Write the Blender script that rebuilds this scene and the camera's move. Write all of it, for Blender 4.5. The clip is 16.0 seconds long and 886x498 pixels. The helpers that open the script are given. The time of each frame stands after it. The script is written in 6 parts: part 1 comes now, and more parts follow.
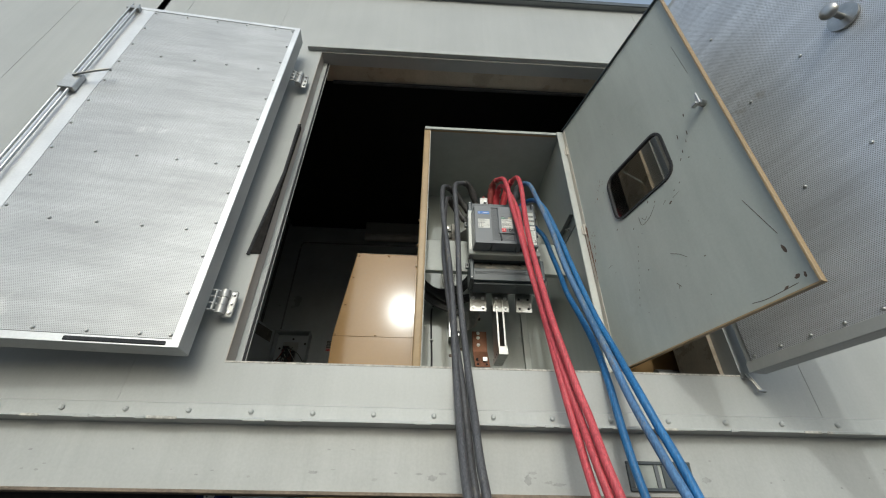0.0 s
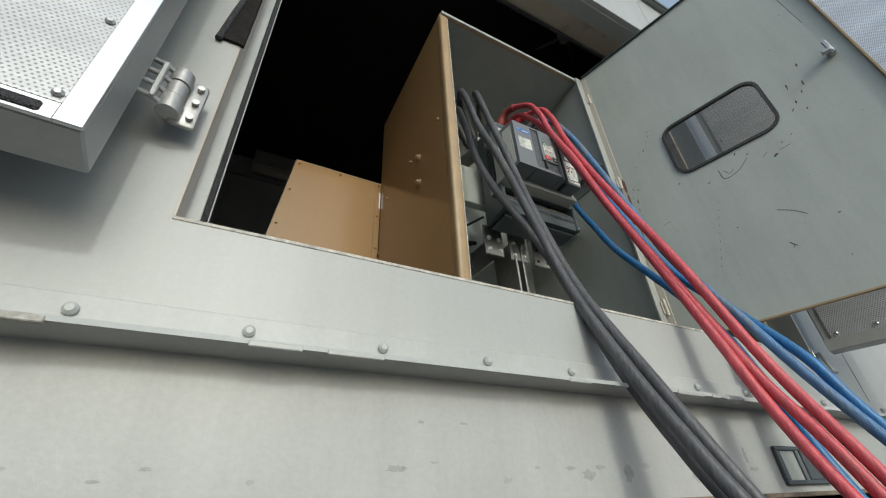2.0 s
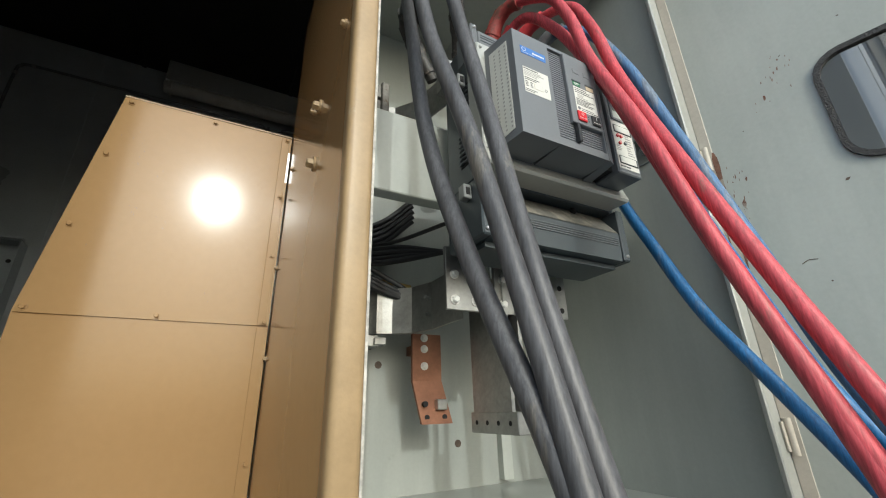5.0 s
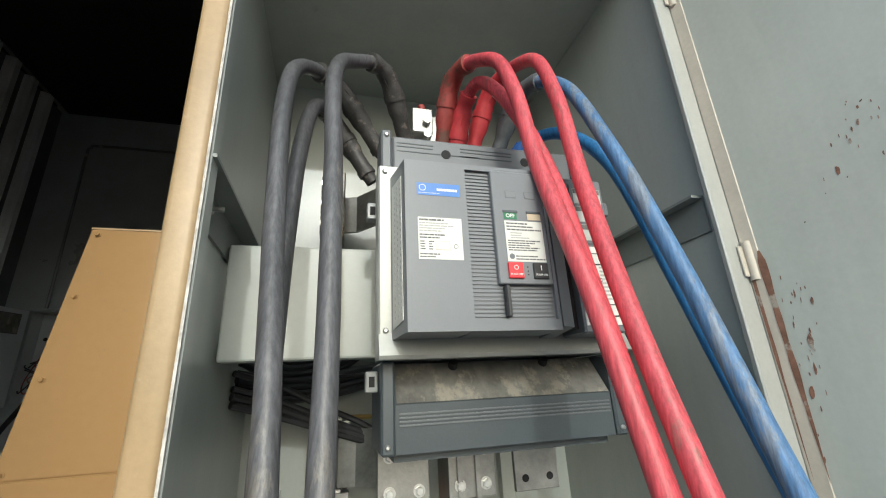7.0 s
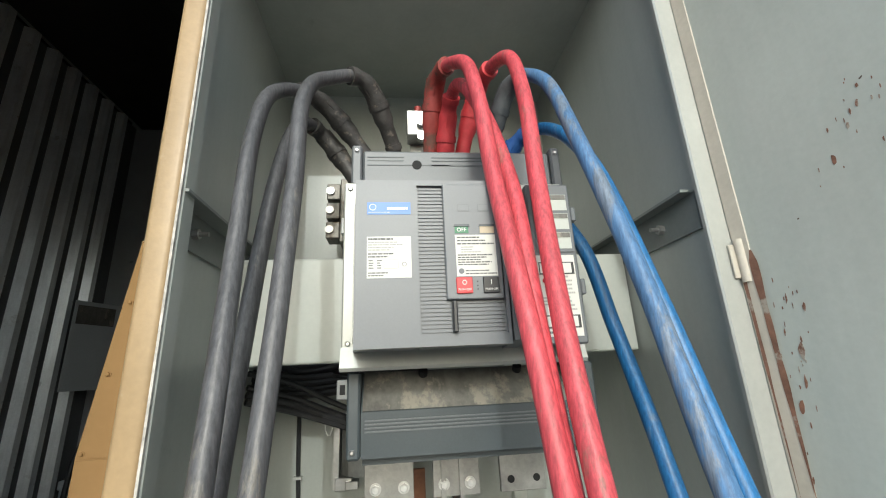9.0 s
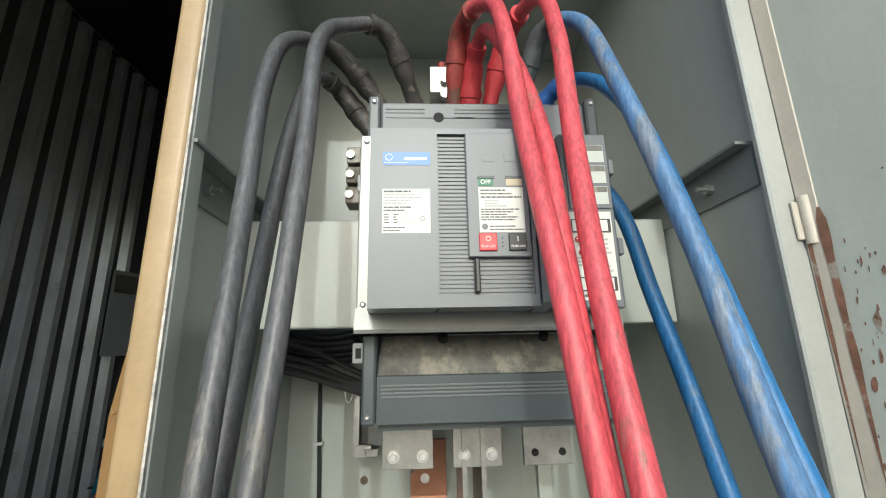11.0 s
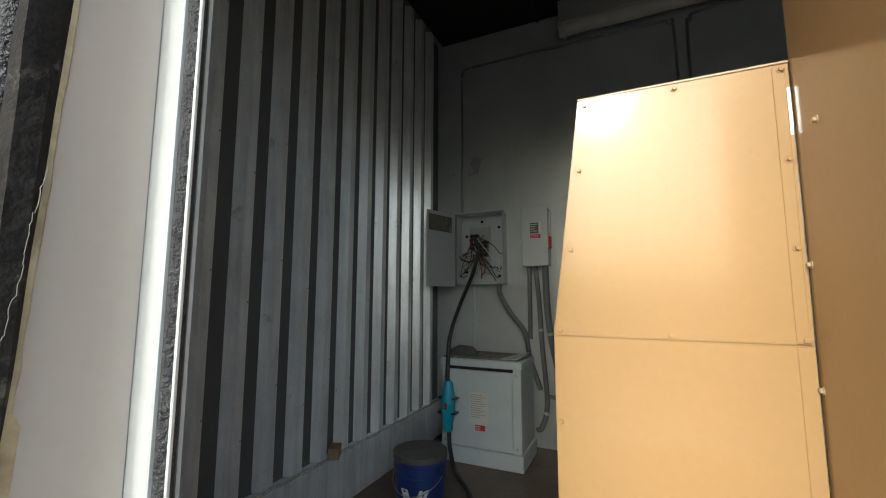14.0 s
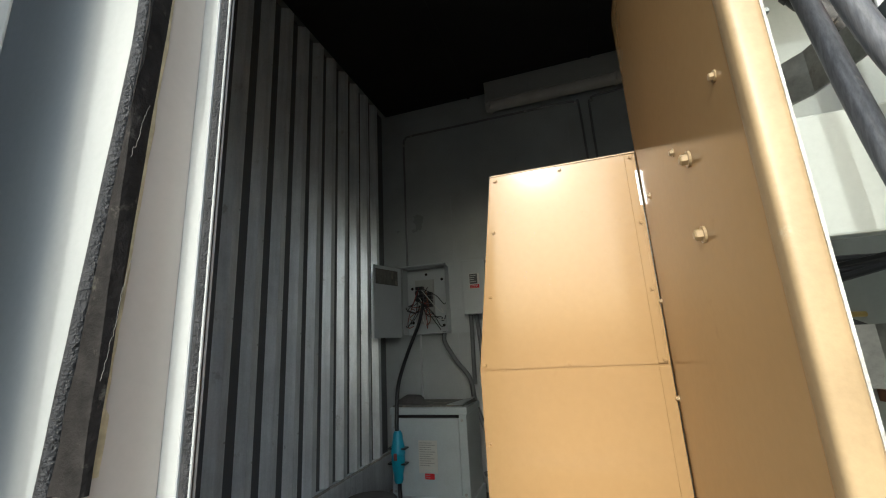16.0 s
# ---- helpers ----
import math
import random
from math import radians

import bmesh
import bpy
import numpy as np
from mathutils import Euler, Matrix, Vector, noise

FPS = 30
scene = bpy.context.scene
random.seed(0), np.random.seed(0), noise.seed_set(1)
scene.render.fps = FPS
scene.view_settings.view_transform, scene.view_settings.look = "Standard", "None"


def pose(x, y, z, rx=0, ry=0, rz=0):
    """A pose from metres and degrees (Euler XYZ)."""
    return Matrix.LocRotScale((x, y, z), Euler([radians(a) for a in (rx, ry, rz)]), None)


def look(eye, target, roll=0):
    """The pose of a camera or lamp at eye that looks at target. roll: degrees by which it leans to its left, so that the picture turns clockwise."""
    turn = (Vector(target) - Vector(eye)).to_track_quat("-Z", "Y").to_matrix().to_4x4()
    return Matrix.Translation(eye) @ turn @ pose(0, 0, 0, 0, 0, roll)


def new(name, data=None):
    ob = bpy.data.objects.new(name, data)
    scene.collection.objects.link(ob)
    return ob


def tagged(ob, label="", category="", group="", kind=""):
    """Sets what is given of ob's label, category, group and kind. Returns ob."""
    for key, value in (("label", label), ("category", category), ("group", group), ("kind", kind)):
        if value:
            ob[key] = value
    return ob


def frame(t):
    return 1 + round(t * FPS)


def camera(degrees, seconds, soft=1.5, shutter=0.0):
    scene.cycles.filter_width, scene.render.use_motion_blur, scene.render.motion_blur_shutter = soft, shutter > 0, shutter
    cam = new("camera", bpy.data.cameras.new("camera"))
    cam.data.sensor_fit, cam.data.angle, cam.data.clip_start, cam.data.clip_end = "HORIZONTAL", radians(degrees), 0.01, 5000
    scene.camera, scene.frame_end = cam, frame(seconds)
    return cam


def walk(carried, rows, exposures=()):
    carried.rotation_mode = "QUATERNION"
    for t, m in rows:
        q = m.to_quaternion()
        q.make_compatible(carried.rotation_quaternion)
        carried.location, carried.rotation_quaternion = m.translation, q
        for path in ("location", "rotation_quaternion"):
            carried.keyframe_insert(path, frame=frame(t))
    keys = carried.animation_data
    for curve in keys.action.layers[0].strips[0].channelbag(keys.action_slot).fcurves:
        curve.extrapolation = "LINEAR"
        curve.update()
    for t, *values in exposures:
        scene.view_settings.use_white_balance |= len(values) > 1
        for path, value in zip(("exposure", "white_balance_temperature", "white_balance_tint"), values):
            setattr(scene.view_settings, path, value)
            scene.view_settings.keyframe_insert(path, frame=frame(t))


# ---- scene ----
cam = camera(94.5, 16.0, 1.1)

PATH = [
    (0, (0.057, -1.792, 1.259), (0.133, -0.131, 2.371), 0.8),
    (0.5, (-0.08, -1.668, 1.274), (0.078, -0.027, 2.407), 0.5),
    (1, (-0.361, -1.418, 1.301), (-0.046, 0.193, 2.444), -0.4),
    (1.5, (-0.519, -1.05, 1.305), (0.036, 0.505, 2.433), -1.8),
    (2, (-0.652, -0.763, 1.344), (0.166, 0.706, 2.427), -3.0),
    (2.5, (-0.553, -0.627, 1.433), (0.415, 0.786, 2.466), -2.6),
    (3, (-0.425, -0.55, 1.66), (0.59, 0.863, 2.646), -1.7),
    (5.5, (-0.017, -0.241, 2.311), (0.809, 1.449, 2.991), -2.3),
    (6, (0.129, -0.234, 2.487), (0.875, 1.499, 3.15), -2.9),
    (6.5, (0.187, -0.285, 2.555), (0.828, 1.495, 3.202), -3.1),
    (7, (0.242, -0.337, 2.615), (0.759, 1.486, 3.254), -3.0),
    (7.5, (0.309, -0.377, 2.639), (0.688, 1.485, 3.262), -2.5),
    (8, (0.365, -0.394, 2.647), (0.624, 1.495, 3.251), -2.3),
    (8.5, (0.409, -0.406, 2.661), (0.644, 1.493, 3.241), -2.6),
    (11, (0.433, -0.339, 2.636), (0.534, 1.602, 3.107), -1.2),
    (11.5, (0.327, -0.298, 2.632), (0.341, 1.66, 3.04), -0.1),
    (12, (0.133, -0.23, 2.6), (-0.01, 1.736, 2.938), 0.7),
    (12.5, (-0.039, -0.176, 2.589), (-0.409, 1.769, 2.87), 0.8),
    (13, (-0.203, -0.14, 2.571), (-0.79, 1.755, 2.825), 1.3),
    (13.5, (-0.325, -0.126, 2.567), (-1.073, 1.714, 2.801), 0.8),
    (14, (-0.407, -0.129, 2.553), (-1.24, 1.675, 2.778), 0.1),
    (14.5, (-0.415, -0.138, 2.531), (-1.271, 1.654, 2.768), -0.9),
    (15, (-0.366, -0.178, 2.502), (-1.194, 1.621, 2.781), -1.9),
    (15.5, (-0.31, -0.274, 2.519), (-1.058, 1.545, 2.878), -2.9),
    (16, (-0.27, -0.34, 2.519), (-0.856, 1.515, 2.987), -3.1),
]
walk(cam, [(t, look(eye, target, roll)) for t, eye, target, roll in PATH],
     [(t, e, 6080, 2) for t, e in ((0.0, -0.32), (1.5, -0.3), (3.0, 0.0), (5.5, 0.3), (8.5, 0.42), (11.0, 0.42), (11.5, 0.42), (12.0, 0.72), (12.5, 1.02), (13.0, 1.18), (14.0, 1.3), (15.0, 1.33), (16.0, 1.1))])

# ---- light ----
SUN_DIR = Vector((-0.050, -0.905, 0.422))
world = bpy.data.worlds.new("sky_world")
scene.world = world
world.use_nodes = True
wn = world.node_tree.nodes
sky = wn.new("ShaderNodeTexSky")
sky.sky_type = "NISHITA"
sky.sun_disc = False
sky.sun_elevation = radians(25)
sky.sun_rotation = math.atan2(SUN_DIR.x, SUN_DIR.y)
sky.air_density, sky.dust_density, sky.ozone_density = 1.0, 6.0, 3.0
wn["Background"].inputs["Strength"].default_value = 0.15
world.node_tree.links.new(sky.outputs[0], wn["Background"].inputs["Color"])
haze = wn.new("ShaderNodeBackground")
haze.inputs["Color"].default_value = (0.86, 0.93, 1.0, 1)
haze.inputs["Strength"].default_value = 0.36
both_skies = wn.new("ShaderNodeAddShader")
world.node_tree.links.new(wn["Background"].outputs[0], both_skies.inputs[0])
world.node_tree.links.new(haze.outputs[0], both_skies.inputs[1])
world.node_tree.links.new(both_skies.outputs[0], wn["World Output"].inputs["Surface"])
sun = new("sun", bpy.data.lights.new("sun", "SUN"))
sun.data.energy = 0.78
sun.data.angle = radians(0.6)
sun.data.color = (1.0, 0.97, 0.92)
sun.matrix_world = look(SUN_DIR * 30, (0, 0, 0))


# ---- materials ----
def mat(name, base, rough=0.5, metal=0.0, var=0.12, scale=3.0, bump=0.03, grain=90.0, spot=None, spot_at=0.62, spot_scale=6.0,
        stretch=(1, 1, 1), coat=0.0, spec=0.5, fine=0.9, streak=0.0, run=(9, 9, 0.5)):
    m = bpy.data.materials.new(name)
    m.use_nodes = True
    nt = m.node_tree
    n, l = nt.nodes, nt.links
    b = n["Principled BSDF"]
    tc = n.new("ShaderNodeTexCoord")
    mp = n.new("ShaderNodeMapping")
    mp.inputs["Scale"].default_value = stretch
    l.new(tc.outputs["Object"], mp.inputs["Vector"])

    def nz(sc, det, rg=0.6):
        k = n.new("ShaderNodeTexNoise")
        k.inputs["Scale"].default_value, k.inputs["Detail"].default_value, k.inputs["Roughness"].default_value = sc, det, rg
        l.new(mp.outputs[0], k.inputs["Vector"])
        return k

    big, small = nz(scale, 5), nz(grain, 3)
    both = n.new("ShaderNodeMix")
    both.data_type = "FLOAT"
    both.inputs["Factor"].default_value = 0.35 * fine
    l.new(big.outputs["Fac"], both.inputs["A"])
    l.new(small.outputs["Fac"], both.inputs["B"])
    ramp = n.new("ShaderNodeValToRGB")
    ramp.color_ramp.elements[0].position, ramp.color_ramp.elements[1].position = 0.36, 0.64
    ramp.color_ramp.elements[0].color = (*[c * (1 - var) for c in base], 1)
    ramp.color_ramp.elements[1].color = (*[min(1, c * (1 + var * 0.8)) for c in base], 1)
    l.new(both.outputs["Result"], ramp.inputs["Fac"])
    colour = ramp.outputs["Color"]
    if spot:
        s = nz(spot_scale, 8, 0.7)
        sr = n.new("ShaderNodeValToRGB")
        sr.color_ramp.elements[0].position, sr.color_ramp.elements[1].position = spot_at, spot_at + 0.06
        l.new(s.outputs["Fac"], sr.inputs["Fac"])
        mx = n.new("ShaderNodeMix")
        mx.data_type = "RGBA"
        mx.inputs["B"].default_value = (*spot, 1)
        l.new(sr.outputs["Color"], mx.inputs["Factor"])
        l.new(colour, mx.inputs["A"])
        colour = mx.outputs["Result"]
    if streak:
        sm = n.new("ShaderNodeMapping")
        sm.inputs["Scale"].default_value = run
        l.new(tc.outputs["Object"], sm.inputs["Vector"])
        sk = n.new("ShaderNodeTexNoise")
        sk.inputs["Scale"].default_value, sk.inputs["Detail"].default_value, sk.inputs["Roughness"].default_value = 1.0, 6, 0.7
        l.new(sm.outputs[0], sk.inputs["Vector"])
        sg = n.new("ShaderNodeMapRange")
        sg.inputs["From Min"].default_value, sg.inputs["From Max"].default_value = 0.35, 0.65
        sg.inputs["To Min"].default_value, sg.inputs["To Max"].default_value = 1 - streak, 1 + streak * 0.4
        l.new(sk.outputs["Fac"], sg.inputs["Value"])
        sv = n.new("ShaderNodeVectorMath")
        sv.operation = "SCALE"
        l.new(colour, sv.inputs[0])
        l.new(sg.outputs[0], sv.inputs["Scale"])
        colour = sv.outputs[0]
    l.new(colour, b.inputs["Base Color"])
    rr = n.new("ShaderNodeMapRange")
    rr.inputs["To Min"].default_value, rr.inputs["To Max"].default_value = max(0.02, rough * 0.8), min(1, rough * 1.2)
    l.new(big.outputs["Fac"], rr.inputs["Value"])
    l.new(rr.outputs[0], b.inputs["Roughness"])
    b.inputs["Metallic"].default_value = metal
    b.inputs["Coat Weight"].default_value = coat
    b.inputs["Specular IOR Level"].default_value = spec
    if bump:
        bp = n.new("ShaderNodeBump")
        bp.inputs["Strength"].default_value, bp.inputs["Distance"].default_value = bump, 0.01
        l.new(small.outputs["Fac"], bp.inputs["Height"])
        l.new(bp.outputs[0], b.inputs["Normal"])
    return m


def perforated(name, base, rough, metal, pitch, radius, stained):
    """Sheet with staggered round holes, in the plane of local x and z."""
    m = mat(name, base, rough, metal, var=0.12, scale=1.6, bump=0, spot=stained, spot_at=0.60, spot_scale=2.2, streak=0.22, run=(1.3, 1.3, 9))
    nt = m.node_tree
    n, l = nt.nodes, nt.links
    b = n["Principled BSDF"]
    tc = n.new("ShaderNodeTexCoord")
    masks = []
    for shift in (0.0, 0.5):
        mp = n.new("ShaderNodeMapping")
        mp.inputs["Scale"].default_value = (1 / pitch, 0, 1 / (pitch * 1.732))
        mp.inputs["Location"].default_value = (shift, 0, shift)
        l.new(tc.outputs["Object"], mp.inputs["Vector"])
        fr = n.new("ShaderNodeVectorMath")
        fr.operation = "FRACTION"
        l.new(mp.outputs[0], fr.inputs[0])
        sb = n.new("ShaderNodeVectorMath")
        sb.operation = "SUBTRACT"
        sb.inputs[1].default_value = (0.5, 0, 0.5)
        l.new(fr.outputs[0], sb.inputs[0])
        sc = n.new("ShaderNodeVectorMath")
        sc.operation = "MULTIPLY"
        sc.inputs[1].default_value = (1, 0, 1.732)
        l.new(sb.outputs[0], sc.inputs[0])
        ln = n.new("ShaderNodeVectorMath")
        ln.operation = "LENGTH"
        l.new(sc.outputs[0], ln.inputs[0])
        lt = n.new("ShaderNodeMath")
        lt.operation = "LESS_THAN"
        lt.inputs[1].default_value = radius / pitch
        l.new(ln.outputs["Value"], lt.inputs[0])
        masks.append(lt.outputs[0])
    mxm = n.new("ShaderNodeMath")
    mxm.operation = "MAXIMUM"
    l.new(masks[0], mxm.inputs[0])
    l.new(masks[1], mxm.inputs[1])
    old = b.inputs["Base Color"].links[0].from_socket
    mx = n.new("ShaderNodeMix")
    mx.data_type = "RGBA"
    mx.inputs["B"].default_value = (0.24, 0.24, 0.24, 1)
    l.new(mxm.outputs[0], mx.inputs["Factor"])
    l.new(old, mx.inputs["A"])
    l.new(mx.outputs["Result"], b.inputs["Base Color"])
    inv = n.new("ShaderNodeMath")
    inv.operation = "MULTIPLY_ADD"
    inv.inputs[1].default_value, inv.inputs[2].default_value = -metal, metal
    l.new(mxm.outputs[0], inv.inputs[0])
    l.new(inv.outputs[0], b.inputs["Metallic"])
    return m


M = {}
M["wall"] = mat("weathered_grey_paint", (0.405, 0.415, 0.405), 0.40, var=0.07, scale=1.5, bump=0.02, spot=(0.36, 0.36, 0.34), spot_at=0.66, spot_scale=3, streak=0.045)
M["rail"] = mat("grey_rail_paint", (0.42, 0.43, 0.42), 0.42, var=0.09, scale=2.5, bump=0.04, spot=(0.31, 0.32, 0.31), spot_at=0.66, spot_scale=4, streak=0.07)
M["taupe"] = mat("taupe_jamb_paint", (0.44, 0.395, 0.345), 0.34, var=0.05, scale=3, bump=0.02)
M["soffit"] = mat("brown_stained_soffit", (0.42, 0.36, 0.28), 0.28, var=0.2, scale=4, bump=0.03)
M["angle"] = mat("dark_angle_steel", (0.20, 0.215, 0.205), 0.4, var=0.1, scale=5, bump=0.03)
M["dirt"] = mat("rusty_edge", (0.20, 0.16, 0.12), 0.8, var=0.4, scale=14, bump=0.2)
M["chip"] = mat("bare_primer", (0.33, 0.335, 0.325), 0.6, var=0.2, scale=20)
M["alu"] = mat("dull_aluminium", (0.60, 0.61, 0.62), 0.40, 0.75, var=0.10, scale=4, bump=0.03, spot=(0.45, 0.45, 0.45), spot_at=0.66, spot_scale=5)
M["perf"] = perforated("perforated_aluminium", (0.45, 0.46, 0.47), 0.42, 0.55, 0.0080, 0.0019, (0.56, 0.57, 0.57))
M["perf_dull"] = perforated("stained_perforated_steel", (0.80, 0.81, 0.84), 0.40, 0.50, 0.0080, 0.0019, (0.52, 0.50, 0.48))
M["steel"] = mat("zinc_steel", (0.46, 0.46, 0.45), 0.35, 0.9, var=0.15, scale=20, bump=0.05)
M["zinc"] = mat("bright_zinc_bolt", (0.74, 0.74, 0.72), 0.32, 0.55, var=0.12, scale=30, bump=0.03)
M["cast"] = mat("cast_grey_zinc", (0.42, 0.42, 0.41), 0.45, 0.5, var=0.2, scale=18, bump=0.08)
M["busbar"] = mat("tinned_busbar", (0.40, 0.40, 0.385), 0.38, 0.85, var=0.18, scale=25, bump=0.05, spot=(0.34, 0.33, 0.31), spot_at=0.6, spot_scale=15)
# brownish lug metal, darkened to hold the shade cast by the cables
M["lug_shaded"] = mat("shaded_brown_lug_metal", (0.20, 0.19, 0.17), 0.5, 0.6, var=0.3, scale=22, bump=0.08, spot=(0.12, 0.09, 0.06), spot_at=0.55, spot_scale=25)
M["copper"] = mat("dull_copper", (0.27, 0.125, 0.075), 0.5, 0.5, var=0.2, scale=18, bump=0.05)
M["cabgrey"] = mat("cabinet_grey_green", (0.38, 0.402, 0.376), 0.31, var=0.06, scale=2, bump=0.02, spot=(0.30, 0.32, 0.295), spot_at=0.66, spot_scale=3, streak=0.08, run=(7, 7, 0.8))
# lighter copy of the cabinet paint, the open door's extra light in its colour
M["doorgrey"] = mat("cabinet_grey_green_lit", (0.45, 0.478, 0.440), 0.34, var=0.07, scale=1.8, bump=0.02, spot=(0.415, 0.435, 0.395), spot_at=0.62, spot_scale=2.5, streak=0.08, run=(7, 7, 0.8))
M["scratch"] = mat("rust_scratches", (0.10, 0.07, 0.05), 0.7, var=0.4, scale=40)
M["tan"] = mat("tan_yellow_paint", (0.355, 0.220, 0.101), 0.135, var=0.05, scale=1.2, bump=0.008, grain=40, spec=0.27, spot=(0.325, 0.198, 0.090), spot_at=0.64, spot_scale=4)
M["tanedge"] = mat("worn_cream_edge", (0.37, 0.262, 0.142), 0.42, var=0.12, scale=9, bump=0.05, spot=(0.42, 0.34, 0.23), spot_at=0.64, spot_scale=7)
M["rubber"] = mat("black_rubber_seal", (0.03, 0.03, 0.032), 0.45, var=0.5, scale=60, bump=0.8, grain=220)
M["gasket"] = mat("torn_foam_gasket", (0.020, 0.018, 0.017), 0.85, spec=0.15, var=0.5, scale=24, bump=0.35, grain=90, spot=(0.060, 0.057, 0.048), spot_at=0.58, spot_scale=30)
M["glue"] = mat("old_yellow_glue", (0.40, 0.33, 0.20), 0.6, var=0.35, scale=20, bump=0.2)
M["corr"] = mat("blue_grey_corrugated_steel", (0.84, 0.865, 0.865), 0.30, 0.26, var=0.12, scale=4, bump=0.03, coat=0.3, spot=(0.64, 0.645, 0.625), spot_at=0.62, spot_scale=5, streak=0.18, run=(16, 16, 1.2))
M["perf_dark"] = mat("dark_perforated_lining", (0.11, 0.115, 0.118), 0.5, var=0.15, scale=3, bump=0.3, grain=120)
M["rust"] = mat("brown_rust_stain", (0.20, 0.10, 0.065), 0.7, var=0.35, scale=18, bump=0.15, spot=(0.34, 0.30, 0.25), spot_at=0.56, spot_scale=16)
M["rust_pale"] = mat("pale_rusty_paint", (0.50, 0.46, 0.39), 0.45, var=0.10, scale=10, bump=0.05, spot=(0.42, 0.33, 0.25), spot_at=0.64, spot_scale=12)
M["inner"] = mat("dark_grey_inner_panel", (0.50, 0.53, 0.525), 0.30, 0.25, var=0.12, scale=2, bump=0.04)
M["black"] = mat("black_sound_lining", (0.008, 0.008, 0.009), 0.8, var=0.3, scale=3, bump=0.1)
M["floor"] = mat("oily_brown_floor", (0.12, 0.085, 0.06), 0.35, var=0.5, scale=3, bump=0.1)
M["ground"] = mat("worn_asphalt", (0.085, 0.083, 0.080), 0.85, var=0.15, scale=0.7, bump=0.1, grain=30)
M["charcoal"] = mat("charcoal_plastic", (0.125, 0.135, 0.145), 0.42, var=0.07, scale=6, bump=0.03, grain=300)
M["charcoal_dark"] = mat("dark_charcoal_plastic", (0.062, 0.075, 0.083), 0.40, var=0.10, scale=7, bump=0.03, grain=300)
M["breakgrey"] = mat("breaker_grey_plastic", (0.155, 0.165, 0.178), 0.40, var=0.06, scale=6, bump=0.02, grain=300)
M["dusty"] = mat("dusty_plastic", (0.15, 0.145, 0.13), 0.55, var=0.40, scale=16, bump=0.04, spot=(0.27, 0.25, 0.205), spot_at=0.53, spot_scale=13, stretch=(1, 1, 0.55))
M["plate"] = mat("cream_zinc_plate", (0.42, 0.43, 0.405), 0.38, 0.25, var=0.08, scale=4, bump=0.03)
M["beam"] = mat("pale_grey_beam", (0.46, 0.485, 0.45), 0.34, var=0.06, scale=3, bump=0.02)
M["blue_label"] = mat("blue_label", (0.045, 0.17, 0.50), 0.4, var=0.03, bump=0)
M["white_label"] = mat("white_label", (0.62, 0.62, 0.58), 0.5, var=0.05, scale=10, bump=0)
M["ink"] = mat("label_ink", (0.10, 0.10, 0.10), 0.6, var=0.1, bump=0)
M["ink_soft"] = mat("faded_ink", (0.36, 0.36, 0.34), 0.6, var=0.1, bump=0)
M["white"] = mat("white_paint", (0.78, 0.78, 0.76), 0.5, var=0.04, bump=0)
M["red_btn"] = mat("red_button", (0.60, 0.025, 0.035), 0.35, var=0.06, bump=0)
M["green_btn"] = mat("green_flag", (0.02, 0.16, 0.07), 0.4, var=0.06, bump=0)
M["beige_flag"] = mat("beige_flag", (0.50, 0.42, 0.30), 0.5, var=0.06, bump=0)
M["black_plastic"] = mat("black_plastic", (0.028, 0.029, 0.031), 0.4, var=0.15, scale=12, bump=0.02)
# near-black colour that stands in for the shade inside holes and gaps
M["dark_hole"] = mat("painted_recess_shade", (0.012, 0.012, 0.013), 0.8, var=0.1, bump=0)
M["clear"] = mat("clear_grey_plastic", (0.24, 0.25, 0.25), 0.3, var=0.06, bump=0)
M["cable_black"] = mat("scuffed_black_rubber", (0.088, 0.088, 0.094), 0.42, var=0.22, scale=14, bump=0.12, grain=60, spot=(0.15, 0.14, 0.125), spot_at=0.60, spot_scale=26, stretch=(1, 1, 0.16), streak=0.45, run=(190, 190, 16))
M["cable_red"] = mat("scuffed_red_rubber", (0.58, 0.080, 0.100), 0.48, var=0.16, scale=14, bump=0.15, grain=60, spot=(0.34, 0.11, 0.10), spot_at=0.60, spot_scale=26, stretch=(1, 1, 0.18), streak=0.42, run=(210, 210, 18))
M["cable_blue"] = mat("clean_blue_rubber", (0.030, 0.165, 0.40), 0.42, var=0.2, scale=14, bump=0.12, grain=60, spot=(0.10, 0.19, 0.33), spot_at=0.58, spot_scale=22, stretch=(1, 1, 0.18), streak=0.42, run=(210, 210, 18))
M["cable_bluegrey"] = mat("chalky_blue_rubber", (0.085, 0.19, 0.37), 0.5, var=0.18, scale=10, bump=0.15, grain=60, spot=(0.165, 0.215, 0.29), spot_at=0.52, spot_scale=24, stretch=(1, 1, 0.16), streak=0.42, run=(210, 210, 18))
M["boot_black"] = mat("black_connector_boot", (0.055, 0.052, 0.050), 0.5, var=0.4, scale=30, bump=0.2, spot=(0.15, 0.13, 0.11), spot_at=0.57, spot_scale=40)
M["boot_red"] = mat("dusty_red_connector_boot", (0.30, 0.050, 0.045), 0.55, var=0.25, scale=16, bump=0.15, spot=(0.13, 0.060, 0.045), spot_at=0.50, spot_scale=12)
M["boot_bright"] = mat("bright_red_connector_boot", (0.50, 0.045, 0.055), 0.5, var=0.2, scale=16, bump=0.12, spot=(0.20, 0.07, 0.05), spot_at=0.60, spot_scale=14)
M["boot_blue"] = mat("blue_connector_boot", (0.035, 0.12, 0.38), 0.5, var=0.2, scale=16, bump=0.12)
